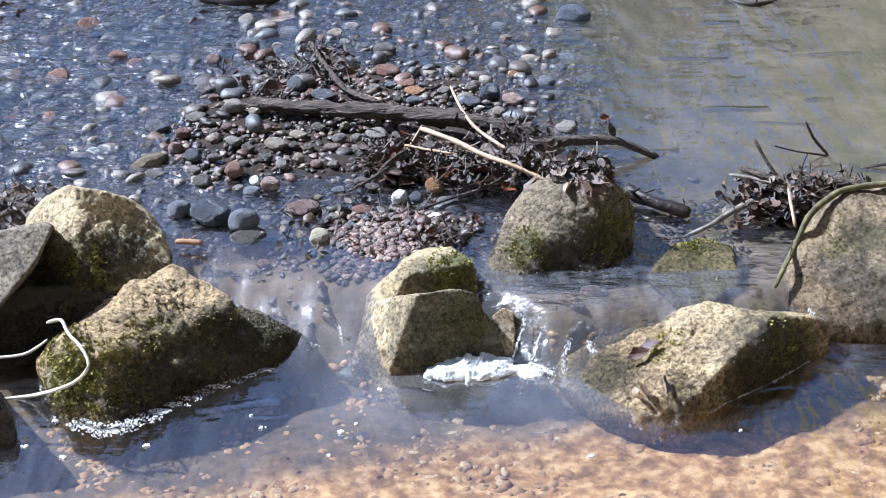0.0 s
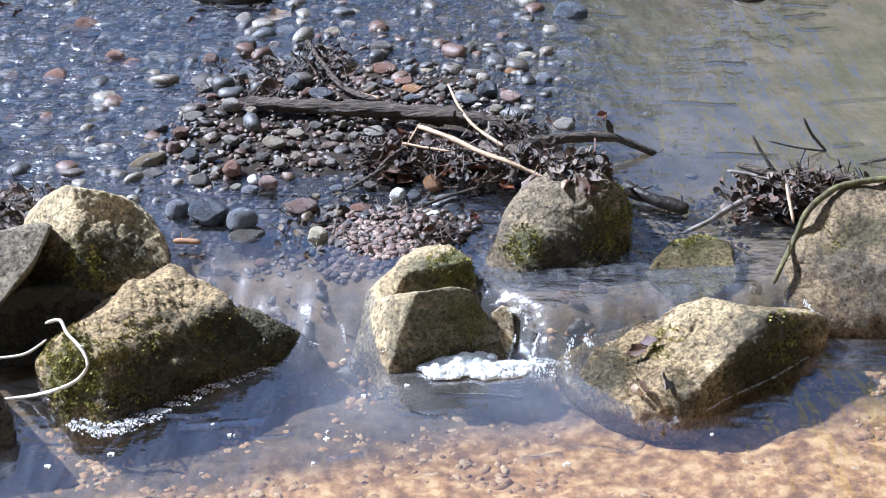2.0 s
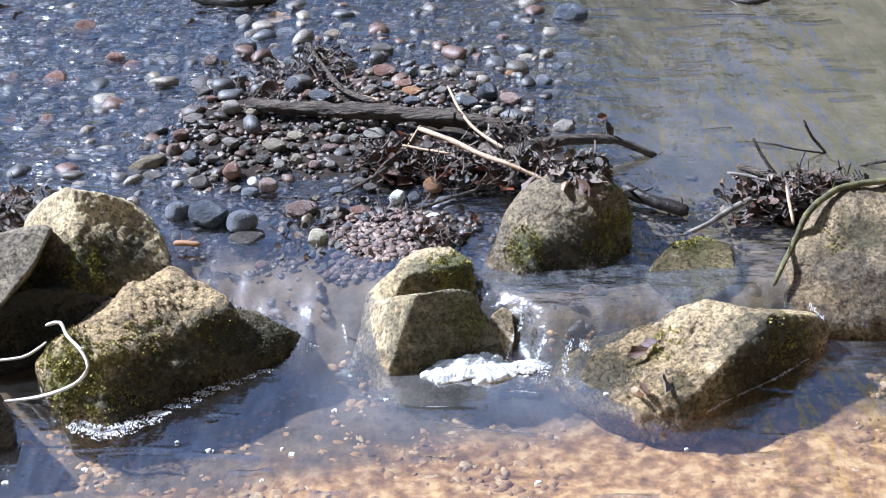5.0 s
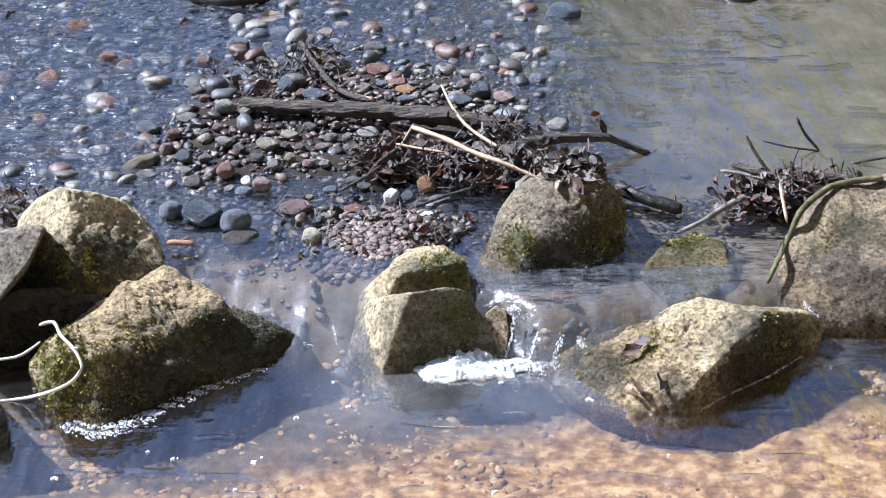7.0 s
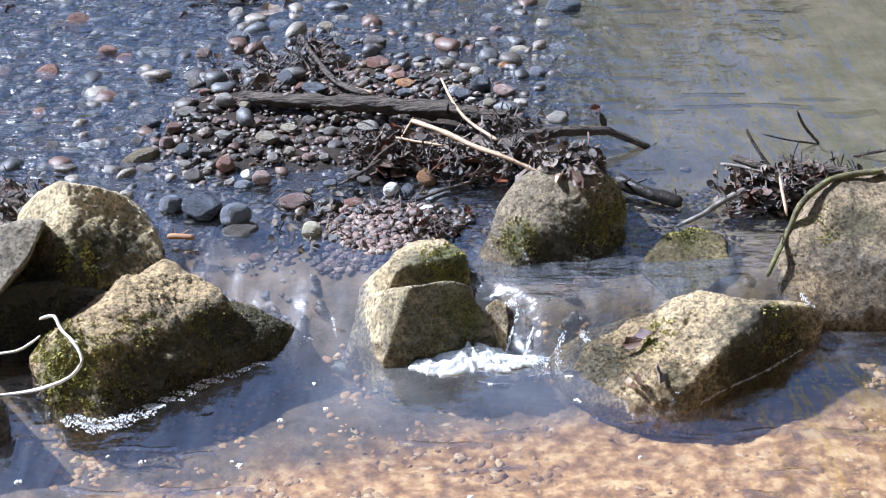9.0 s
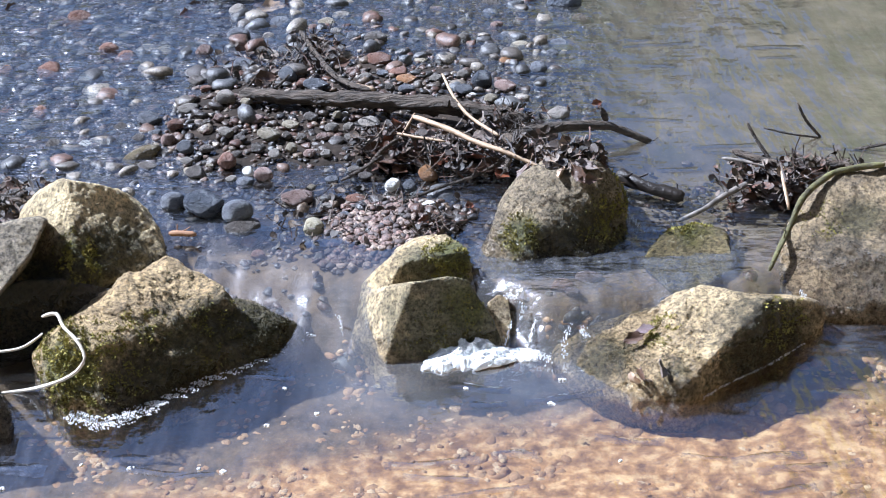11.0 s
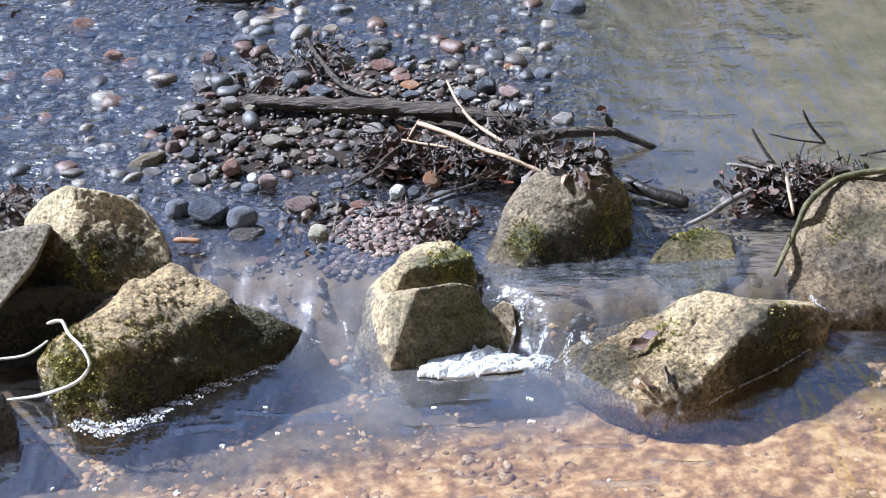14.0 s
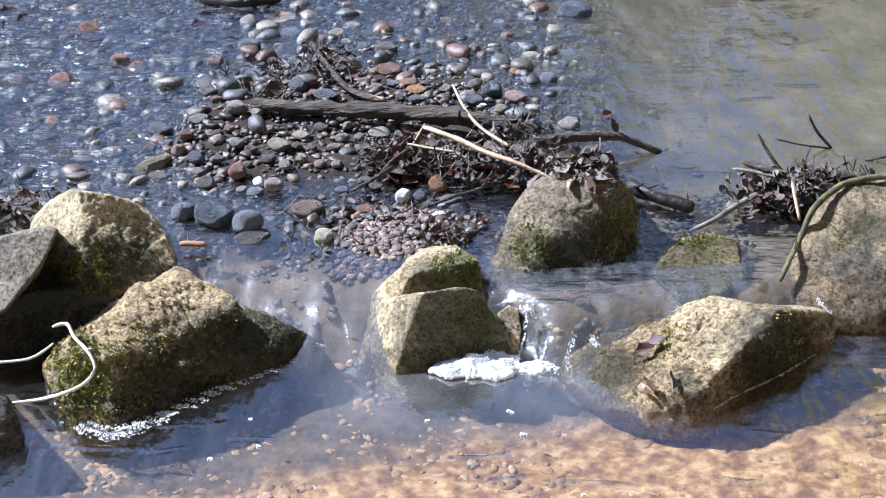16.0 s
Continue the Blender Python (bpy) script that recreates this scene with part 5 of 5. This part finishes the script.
# ---- leaves ----
def leaf_mesh(seed, tone, curl):
    rng = np.random.RandomState(seed)
    verts, faces, nx, ny = [], [], 9, 7
    for i in range(nx):
        u = i / (nx - 1)
        half = 0.27 * math.sin(math.pi * min(1, u * 0.9 + 0.07)) ** 1.15 * (1 + 0.18 * math.sin(u * 19 + seed))
        for j in range(ny):
            w = 2 * j / (ny - 1) - 1
            z = curl * (0.35 * abs(w) ** 1.6 * half * 2 + 0.22 * (u - 0.5) ** 2) + 0.035 * math.sin(u * 9 + w * 4 + seed) + rng.uniform(-0.012, 0.012)
            verts.append((u - 0.5, w * half, z - 0.1 * curl))
    for i in range(nx - 1):
        for j in range(ny - 1):
            a = i * ny + j
            faces.append((a, a + ny, a + ny + 1, a + 1))
    return mesh_of("leaf", verts, faces, LEAF_TONES[tone])


LEAF_COUNT = [0]
STALKS = [mesh_of("stalk", *tube([(0.30, 0, 0.0), (0.5, 0.01 * s, 0.01), (0.72, 0.05 * s, 0.06 + 0.02 * s)], 0.014, 0.008, 40 + s, 5, 0.1), PALE_WOOD) for s in (-1, 0, 1)]


def leaf(x, y, z, size, tone, rx, ry, rz, curl):
    LEAF_COUNT[0] += 1
    ob = new("leaf", leaf_mesh(LEAF_COUNT[0], tone, curl))
    ob.location, ob.scale, ob.rotation_euler = (x, y, z), (size, size, size), [radians(a) for a in (rx, ry, rz)]
    stalk = new("stalk", STALKS[LEAF_COUNT[0] % 3])
    stalk.parent = ob
    tagged(stalk, "thin pale leaf stalk")
    return tagged(ob, LEAF_WORDS[tone], "leaf", "dead leaves")


leaf(0.245, 0.091, 0.141, 0.0460, "g", 10, 10, 20, 0.50)
leaf(0.264, 0.091, 0.150, 0.0460, "g", 21, -10, 170, 0.70)
leaf(0.287, 0.091, 0.138, 0.0460, "g", 7, 20, -30, 0.50)
leaf(0.315, 0.083, 0.128, 0.0460, "g", 7, 30, 40, 0.60)
leaf(0.232, 0.051, 0.142, 0.0432, "t", 28, 0, 10, 0.60)
leaf(0.254, 0.099, 0.153, 0.0439, "t", 35, 0, 40, 0.80)
leaf(0.266, 0.112, 0.102, 0.0460, "g", -14, 2, 69, 0.60)
leaf(0.286, 0.013, 0.146, 0.0460, "g", 16, 7, -27, 0.50)
leaf(0.269, -0.005, 0.137, 0.0460, "b", -42, -31, 125, 0.60)
leaf(0.238, 0.013, 0.133, 0.0379, "t", -42, -8, 67, 0.80)
leaf(0.312, 0.021, 0.134, 0.0460, "g", 11, 43, 18, 0.50)
leaf(0.333, 0.340, 0.000, 0.0844, "g", -7, 10, 120, 0.50)
leaf(0.267, 0.022, 0.143, 0.0460, "g", 5, 18, -158, 0.60)
leaf(0.250, 0.081, 0.115, 0.0460, "t", 10, 10, 141, 0.70)
leaf(0.332, 0.074, 0.093, 0.0460, "b", 36, 4, 63, 0.60)
leaf(0.343, 0.059, 0.087, 0.0389, "b", 21, 20, 10, 0.60)
leaf(0.289, -0.012, 0.128, 0.0376, "b", 53, 5, 7, 0.60)
leaf(0.368, -0.304, -0.020, 0.0380, "p", 9, -15, 7, 0.35)
leaf(0.347, -0.320, -0.028, 0.0430, "b", 27, -9, 24, 0.50)
leaf(0.352, -0.409, -0.048, 0.0586, "b", 52, 20, 100, 0.90)
leaf(0.383, -0.418, -0.026, 0.0466, "g", 56, -10, 90, 0.80)
leaf(0.337, -0.404, -0.059, 0.0510, "t", 49, 50, 95, 0.70)
leaf(-0.113, 0.348, 0.050, 0.0659, "b", 42, 10, 90, 0.70)
leaf(-0.100, 0.327, 0.040, 0.0657, "r", 49, -10, 60, 0.70)
leaf(-0.124, 0.311, 0.035, 0.0595, "b", 35, 20, 20, 0.80)
leaf(-0.084, 0.403, 0.050, 0.0547, "r", 42, 30, 120, 0.60)
leaf(-0.059, 0.375, 0.050, 0.0543, "b", 28, 10, 30, 0.70)
leaf(-0.100, 0.291, 0.025, 0.0711, "b", 21, 0, 0, 0.60)
leaf(-0.064, 0.291, 0.025, 0.0593, "b", 28, 20, 60, 0.60)
leaf(-0.123, 0.275, 0.020, 0.0650, "b", 28, -20, 140, 0.60)
leaf(-0.029, 0.308, 0.030, 0.0595, "b", 21, 10, 30, 0.60)
leaf(0.007, 0.281, 0.030, 0.0650, "r", 28, 0, 80, 0.60)
leaf(0.043, 0.294, 0.030, 0.0593, "b", 24, 10, 10, 0.60)
leaf(0.078, 0.272, 0.035, 0.0648, "r", 21, 20, 140, 0.60)
leaf(0.112, 0.243, 0.030, 0.0585, "b", 28, -10, 40, 0.60)
leaf(0.135, 0.224, 0.020, 0.0583, "r", 21, 10, 70, 0.60)
leaf(0.089, 0.246, 0.015, 0.0645, "b", 14, 10, 20, 0.50)
leaf(0.170, 0.091, 0.092, 0.0555, "b", -21, -50, 27, 0.60)
leaf(0.171, 0.268, 0.050, 0.0528, "t", 49, 10, 30, 0.70)
leaf(0.196, 0.294, 0.050, 0.0532, "t", 42, 20, 100, 0.70)
leaf(0.206, 0.252, 0.045, 0.0585, "b", 35, 0, 50, 0.70)
leaf(0.102, 0.324, 0.055, 0.0595, "g", 14, 0, 20, 0.40)
leaf(0.043, 0.334, 0.050, 0.0538, "g", 7, 10, 60, 0.40)
leaf(-0.005, 0.352, 0.045, 0.0541, "g", 10, 0, 10, 0.40)
leaf(0.054, 0.254, 0.020, 0.0587, "b", 21, 10, 60, 0.60)
leaf(-0.017, 0.275, 0.020, 0.0532, "b", 21, 30, 10, 0.60)
leaf(-0.076, 0.269, 0.010, 0.0591, "b", 21, 10, 60, 0.60)
leaf(-0.015, 0.020, 0.025, 0.0440, "r", 35, 10, 20, 0.80)
leaf(0.007, 0.014, 0.025, 0.0384, "b", 35, -20, 80, 0.80)
leaf(0.069, 0.098, 0.010, 0.0361, "b", 42, 10, 100, 0.70)
leaf(0.066, 0.109, 0.010, 0.0317, "r", 35, 10, 60, 0.70)
leaf(0.296, 0.507, 0.030, 0.0351, "b", 49, 20, 80, 0.80)
leaf(0.366, 0.579, 0.010, 0.0333, "r", 35, 10, 40, 0.70)
leaf(0.647, 0.187, 0.020, 0.0692, "b", 49, 10, 60, 0.60)
leaf(0.626, 0.160, 0.015, 0.0687, "r", 56, 10, 100, 0.60)
leaf(0.674, 0.175, 0.020, 0.0805, "b", 42, 10, 20, 0.60)
leaf(0.706, 0.168, 0.030, 0.0687, "b", 42, 30, 50, 0.60)
leaf(0.735, 0.144, 0.030, 0.0626, "b", 49, -20, 90, 0.60)
leaf(0.644, 0.128, 0.000, 0.0683, "b", 35, 10, 20, 0.60)
leaf(0.686, 0.139, 0.000, 0.0685, "b", 28, 0, 60, 0.60)
leaf(0.591, 0.116, 0.000, 0.0511, "r", 42, 20, 80, 0.70)
leaf(0.605, 0.097, 0.000, 0.0508, "b", 28, 10, 40, 0.70)
leaf(0.721, 0.121, 0.010, 0.0624, "b", 42, 0, 10, 0.60)
leaf(0.750, 0.124, 0.060, 0.0563, "b", 28, 10, 20, 0.60)
leaf(0.784, 0.129, 0.070, 0.0507, "b", 28, 20, 70, 0.60)
leaf(0.735, 0.160, 0.060, 0.0569, "b", 21, 10, 40, 0.60)
leaf(0.772, 0.153, 0.070, 0.0453, "b", 21, -10, 120, 0.60)
leaf(0.634, 0.218, 0.030, 0.0581, "r", 52, 0, 80, 0.50)
leaf(0.569, 0.011, -0.005, 0.0331, "t", 42, 0, 80, 0.60)
leaf(-1.157, 1.282, 0.000, 0.0752, "b", 28, 0, 20, 0.60)
leaf(-1.102, 1.241, 0.000, 0.0671, "b", 28, 10, 60, 0.60)
leaf(-1.141, 1.189, 0.000, 0.0590, "b", 28, 0, 100, 0.60)
leaf(0.784, 1.328, -0.000, 0.0683, "b", 28, 0, 20, 0.60)
leaf(0.849, 1.311, 0.000, 0.0605, "b", 28, 10, 70, 0.60)
leaf(0.891, 1.320, 0.000, 0.0531, "b", 28, 0, 120, 0.60)
leaf(-0.639, 1.181, 0.000, 0.0530, "r", 42, 10, 50, 0.70)
leaf(-0.625, 1.241, 0.000, 0.0447, "b", 35, 10, 10, 0.70)
leaf(-0.881, 0.206, 0.010, 0.0697, "b", 21, 0, 30, 0.50)
leaf(-0.884, 0.145, 0.010, 0.0685, "b", 28, 10, 60, 0.50)
leaf(-0.844, 0.169, 0.010, 0.0575, "b", 28, -10, 100, 0.50)
leaf(-0.858, 0.086, 0.010, 0.0674, "g", 14, 10, 30, 0.50)
leaf(-0.396, 0.723, 0.020, 0.0662, "b", 35, 0, 20, 0.70)
leaf(-0.404, 0.679, 0.025, 0.0589, "b", 42, 20, 80, 0.70)
leaf(-0.297, 0.926, 0.020, 0.0555, "b", 35, 0, 20, 0.70)
leaf(-0.272, 0.856, 0.020, 0.0614, "b", 35, 20, 70, 0.70)
leaf(-0.302, 0.805, 0.020, 0.0540, "b", 28, 0, 100, 0.70)
leaf(-0.221, 0.805, 0.020, 0.0540, "b", 28, 0, 50, 0.70)
leaf(-0.422, 1.221, 0.000, 0.0891, "t", 14, 0, 20, 0.60)
leaf(-0.365, 1.262, -0.000, 0.0899, "b", 14, 10, 60, 0.60)
leaf(-0.450, 0.920, 0.000, 0.0695, "b", 21, 0, 10, 0.60)


def litter(middle, spread, count, seed, label, stalks=0.6):
    """Broken leaves, stalks and needles heaped together: one mesh of curved scraps."""
    rng = np.random.RandomState(seed)
    verts, faces = [], []
    for _ in range(count):
        p = Vector([m + s * max(-1.8, min(1.8, g)) for m, s, g in zip(middle, spread, rng.normal(size=3))])
        p.z = max(p.z, float(bed(p.x, p.y)) + 0.004)
        turn = Euler((rng.uniform(-0.9, 0.9), rng.uniform(-0.9, 0.9), rng.uniform(0, math.tau))).to_matrix()
        thin = rng.uniform() < stalks
        ln, wd = (rng.uniform(0.02, 0.075), rng.uniform(0.0006, 0.0018)) if thin else (rng.uniform(0.008, 0.022), rng.uniform(0.005, 0.012))
        k = len(verts)
        for i in range(4):
            u = i / 3 - 0.5
            w = wd * (1 if thin else (0.5, 1.0, 0.9, 0.3)[i])
            for s in (-1, 1):
                verts.append(p + turn @ Vector((u * ln, s * w, ln * 0.5 * u * u)))
        for i in range(3):
            faces.append((k + 2 * i, k + 2 * i + 1, k + 2 * i + 3, k + 2 * i + 2))
    return tagged(new("leaf_litter", mesh_of("leaf_litter", verts, faces, LITTER)), label, "leaf litter", kind="stuff")


litter((-0.113, 0.347, 0.030), (0.035, 0.03, 0.015), 260, 1, "dark leaf litter and stalks caught under a log")
litter((-0.017, 0.321, 0.030), (0.06, 0.03, 0.012), 260, 2, "dark leaf litter and stalks caught under a log")
litter((0.090, 0.281, 0.030), (0.06, 0.03, 0.014), 280, 3, "brown leaf litter heaped behind a boulder")
litter((0.178, 0.278, 0.045), (0.03, 0.03, 0.02), 200, 4, "tangle of leaves and stalks at a branch fork")
litter((0.148, 0.427, 0.045), (0.05, 0.02, 0.01), 160, 5, "dry stalks lying on the log end")
litter((0.660, 0.162, 0.020), (0.05, 0.04, 0.02), 320, 6, "dark debris of leaves and twigs at a boulder", 0.3)
litter((0.735, 0.149, 0.040), (0.045, 0.03, 0.02), 260, 7, "dark debris of leaves and twigs at a boulder", 0.3)
litter((0.778, 0.150, 0.065), (0.04, 0.012, 0.01), 120, 8, "dark twiggy debris lying on a boulder")
litter((-0.287, 0.873, 0.020), (0.035, 0.07, 0.006), 220, 9, "dark stalks and leaf scraps on the gravel")
litter((-0.872, 0.148, 0.015), (0.06, 0.05, 0.012), 260, 10, "dark debris behind a boulder")
litter((0.268, 0.065, 0.138), (0.030, 0.020, 0.014), 240, 11, "scraps of dry leaf on a boulder", 0.3)
litter((-0.139, 0.084, 0.005), (0.1, 0.06, 0.003), 200, 12, "scraps of leaf and stalk on wet gravel")
litter((-0.385, 0.823, 0.012), (0.08, 0.08, 0.004), 220, 13, "scraps of leaf and stalk on wet gravel")
litter((-0.004, 0.005, 0.030), (0.02, 0.02, 0.01), 60, 14, "scraps of leaf on fine gravel")


# ---- foam and moving water ----
def froth_mesh(seed, rx, ry, count, r0, r1, domed):
    """A ragged clump of bubbles: small rounded caps heaped on larger soft lumps."""
    rng = np.random.RandomState(seed)
    v, f = BALL1
    vs, fs = [], []
    for i in range(count):
        a, d = rng.uniform(0, math.tau), math.sqrt(rng.uniform())
        r = rng.uniform(r0, r1)
        lump = noise.noise(Vector((math.cos(a) * d * 2.6 + seed, math.sin(a) * d * 2.6, seed * 0.7)))
        edge = 1 + 0.45 * noise.noise(Vector((math.cos(a) * 1.7, math.sin(a) * 1.7, seed * 1.3)))
        if lump < -0.2 and d > 0.6:
            continue
        z = domed * (1 - d * d) * (0.65 + 1.1 * lump) * rng.uniform(0.6, 1.1)
        q = v * (r, r, r * 0.8) + (rx * edge * d * math.cos(a), ry * edge * d * math.sin(a), max(z, 0))
        fs.append(f + len(vs) * len(v))
        vs.append(q)
    verts, faces = np.concatenate(vs), np.concatenate(fs)
    if domed > 0.005:
        # the soft mass that the bubbles sit on
        rings, turns = 36, 110
        mass, quads = [], []
        for i in range(rings):
            d = i / (rings - 1)
            for k in range(turns):
                a = math.tau * k / turns
                c, sn = math.cos(a), math.sin(a)
                edge = 1 + 0.45 * noise.noise(Vector((c * 1.7, sn * 1.7, seed * 1.3))) + 0.14 * noise.noise(Vector((c * 7, sn * 7, seed)))
                x, y = rx * edge * d * c, ry * edge * d * sn
                lump = noise.noise(Vector((c * d * 2.6 + seed, sn * d * 2.6, seed * 0.7)))
                z = domed * max(0.0, 1 - d * d) ** 0.7 * (0.62 + 0.9 * lump) + 0.0045 * (1 - d) ** 0.4 * abs(noise.noise(Vector((x * 75, y * 75, seed)))) + 0.0014 * abs(noise.noise(Vector((x * 240, y * 240, seed))))
                mass.append((x, y, max(z, 0.001) if d < 1 else -0.004))
        k0 = len(verts)
        for i in range(rings - 1):
            for k in range(turns):
                a, b = i * turns + k, i * turns + (k + 1) % turns
                quads.append((k0 + a, k0 + a + turns, k0 + b + turns, k0 + b))
        return mesh_of("foam", list(verts) + mass, list(faces) + quads, FOAM)
    return mesh_of("foam", verts, faces, FOAM)


def foam(mesh, x, y, z, label):
    ob = new("foam", mesh)
    ob.location = (x, y, z)
    return tagged(ob, label, "foam", "foam on the pool")


FALL_FOAM = [foam(froth_mesh(30 + i, rx, ry, n * 2, 0.0008, 0.0024, h), x, y, -0.076, "heap of white foam under the small fall")
             for i, (x, y, rx, ry, n, h) in enumerate([(0.048, -0.300, 0.062, 0.042, 1500, 0.017), (0.000, -0.312, 0.044, 0.026, 700, 0.009), (0.100, -0.305, 0.042, 0.030, 700, 0.012),
                                                       (0.068, -0.278, 0.036, 0.024, 600, 0.021), (0.140, -0.300, 0.034, 0.018, 160, 0.007), (0.178, -0.296, 0.026, 0.012, 90, 0.004)])]
for i, (x, y) in enumerate([(-0.623, -0.459), (-0.601, -0.472), (-0.575, -0.478), (-0.553, -0.472), (-0.531, -0.459), (-0.509, -0.442), (-0.488, -0.423), (-0.467, -0.403), (-0.445, -0.384), (-0.422, -0.367), (-0.400, -0.350), (-0.377, -0.332), (-0.353, -0.315), (-0.330, -0.297), (-0.307, -0.273), (-0.288, -0.251), (-0.269, -0.233), (-0.255, -0.218)
                            ]):
    foam(froth_mesh(50 + i, 0.020 + 0.004 * (i % 3), 0.009 + 0.011 * (i < 6), (90, 130, 70)[i % 3] + 90 * (i < 7), 0.0005, 0.0015, 0.001), x, y, -0.080, "thin line of bubbles along a boulder")

for i in range(20):
    k = i / 19
    line = foam(froth_mesh(72 + i, 0.010 + 0.003 * (i % 2), 0.003, (14, 26, 9)[i % 3], 0.0004, 0.0012, 0.001), 0.459 + 0.197 * k, -0.431 + 0.152 * k + 0.004 * math.sin(7 * k), -0.080, "thin line of bubbles along a boulder")
    line.rotation_euler = (0, 0, radians(38))

FLECKS = []
rng = np.random.RandomState(77)
for i in range(18):
    size = rng.uniform(0.002, 0.008)
    FLECKS.append((foam(froth_mesh(100 + i, size, size * 0.55, 10, 0.0015, 0.0032, 0.001), 0, 0, -0.079, "small fleck of white foam drifting on the pool"),
                   rng.uniform(-0.75, 0.0) if i % 4 else rng.uniform(0.0, 0.6), rng.uniform(-0.55, 0.0), rng.uniform(0.8, 1.2)))


def strand(points, width, seed):
    """A torn rope of white water and painted-in glints: drops strung along a bent line."""
    rng = np.random.RandomState(seed)
    v, f = BALL1
    pts = [Vector(p) for p in points]
    vs, fs = [], []
    for i in range(60):
        t = rng.uniform(0, len(pts) - 1.001)
        p = pts[int(t)].lerp(pts[int(t) + 1], t % 1) + Vector(rng.normal(size=3)) * width
        r = rng.uniform(0.0004, 0.0010)
        vs.append(v * (r, r * 1.5, r * 2.4) + p)
        fs.append(f + i * len(v))
    ob = new("water_glint_strand", mesh_of("water_glint_strand", np.concatenate(vs), np.concatenate(fs), FOAM))
    return tagged(ob, "bright torn strand of white water, also painting in glints", "water", "falling water")


# White drops also stand in for sun glints on the falling water.
STRANDS = [strand(pts, w, 3 + i) for i, (pts, w) in enumerate([
    ([(0.134, -0.224, 0.006), (0.148, -0.231, -0.014), (0.142, -0.247, -0.034)], 0.0020),
    ([(0.135, -0.249, -0.039), (0.125, -0.267, -0.064), (0.118, -0.291, -0.072)], 0.0020),
    ([(0.180, -0.256, -0.034), (0.164, -0.294, -0.064)], 0.0015),
    ([(0.232, -0.275, -0.034), (0.219, -0.291, -0.054), (0.220, -0.330, -0.070)], 0.0030),
    ([(0.255, -0.275, -0.034), (0.265, -0.287, -0.044)], 0.0030),
    ([(0.665, -0.224, 0.006), (0.692, -0.225, -0.024)], 0.0020),
    ([(-0.184, -0.234, -0.024), (-0.178, -0.239, -0.064)], 0.0015),
    ([(0.148, -0.311, -0.071), (0.198, -0.323, -0.071)], 0.0040),
    ([(0.129, -0.233, 0.006), (0.144, -0.237, 0.006)], 0.0030),
    ([(0.377, 0.082, 0.006), (0.400, -0.008, 0.006)], 0.0020),
])]


def swell(seed, length, width):
    """A low lens of water that rides on the surface."""
    nx, ny = 14, 8
    verts, faces = [], []
    for i in range(nx):
        for j in range(ny):
            u, w = 2 * i / (nx - 1) - 1, 2 * j / (ny - 1) - 1
            h = max(0.0, 1 - u * u) * max(0.0, 1 - w * w)
            verts.append((u * length, w * width + 0.25 * width * math.sin(u * 3 + seed), 0.0022 * h - 0.0004))
    for i in range(nx - 1):
        for j in range(ny - 1):
            a = i * ny + j
            faces.append((a, a + ny, a + ny + 1, a + 1))
    return tagged(new("ripple", mesh_of("ripple", verts, faces, RIPPLE)), "low ripple travelling down the stream", "ripple", "ripples on the stream")


RIPPLES = [(swell(i, rng.uniform(0.03, 0.09), rng.uniform(0.008, 0.018)), rng.uniform(0.3, 1.0) if i % 3 else rng.uniform(-1.0, 0.2),
            rng.uniform(0.25, 3.2), rng.uniform(0.9, 1.1)) for i in range(48)]
POOL_RIPPLES = [(swell(80 + i, rng.uniform(0.03, 0.08), rng.uniform(0.006, 0.013)), rng.uniform(-0.7, 0.6), rng.uniform(-0.6, 0.6), rng.uniform(0.8, 1.2)) for i in range(26)]


def motions():
    steps = [i * 0.5 for i in range(33)]
    # foam heap bobs and turns under the fall
    for k, ob in enumerate(FALL_FOAM):
        x, y, z = ob.location
        walk(ob, [(t, pose(x + 0.008 * math.sin(t * 5.1 + k * 2.1), y + 0.005 * math.sin(t * 4.3 + k), z + 0.003 * math.sin(t * 6.7 + k * 1.3), 0, 0, 25 * math.sin(t * 2.3 + k)))
                  for t in steps])
    # flecks drift slowly down the pool
    for k, (ob, x, y, v) in enumerate(FLECKS):
        walk(ob, [(t, pose(x - 0.020 * v * t + 0.012 * math.sin(t * 0.9 + k), -0.24 + y * 0.6 - 0.013 * v * t, -0.0790, 0, 0, 20 * math.sin(t * 0.5 + k))) for t in steps])
    # strands of the fall sway
    for k, ob in enumerate(STRANDS):
        walk(ob, [(t, pose(0.006 * math.sin(t * 7 + k * 1.9), 0.003 * math.sin(t * 5 + k), 0.003 * math.sin(t * 8 + k))) for t in steps])
    # ripples run from the riffle over the lip
    for k, (ob, x, y, v) in enumerate(RIPPLES):
        rows = []
        for t in steps:
            py = y - 0.14 * v * t
            px = x + 0.02 * math.sin(0.7 * t + k)
            rows.append((t, pose(px, py, float(level(px, py)) + 0.001 - (0.06 if -0.20 < py - lip(px) < 0.18 else 0), 0, 0, 8 * math.sin(0.4 * t + k))))
        walk(ob, rows)
    for k, (ob, x, y, v) in enumerate(POOL_RIPPLES):
        walk(ob, [(t, pose(x + 0.015 * math.sin(0.8 * t + k), -0.25 + y * 0.5 - 0.035 * v * t, -0.0790, 0, 0, 10 * math.sin(0.5 * t + k))) for t in steps])


motions()
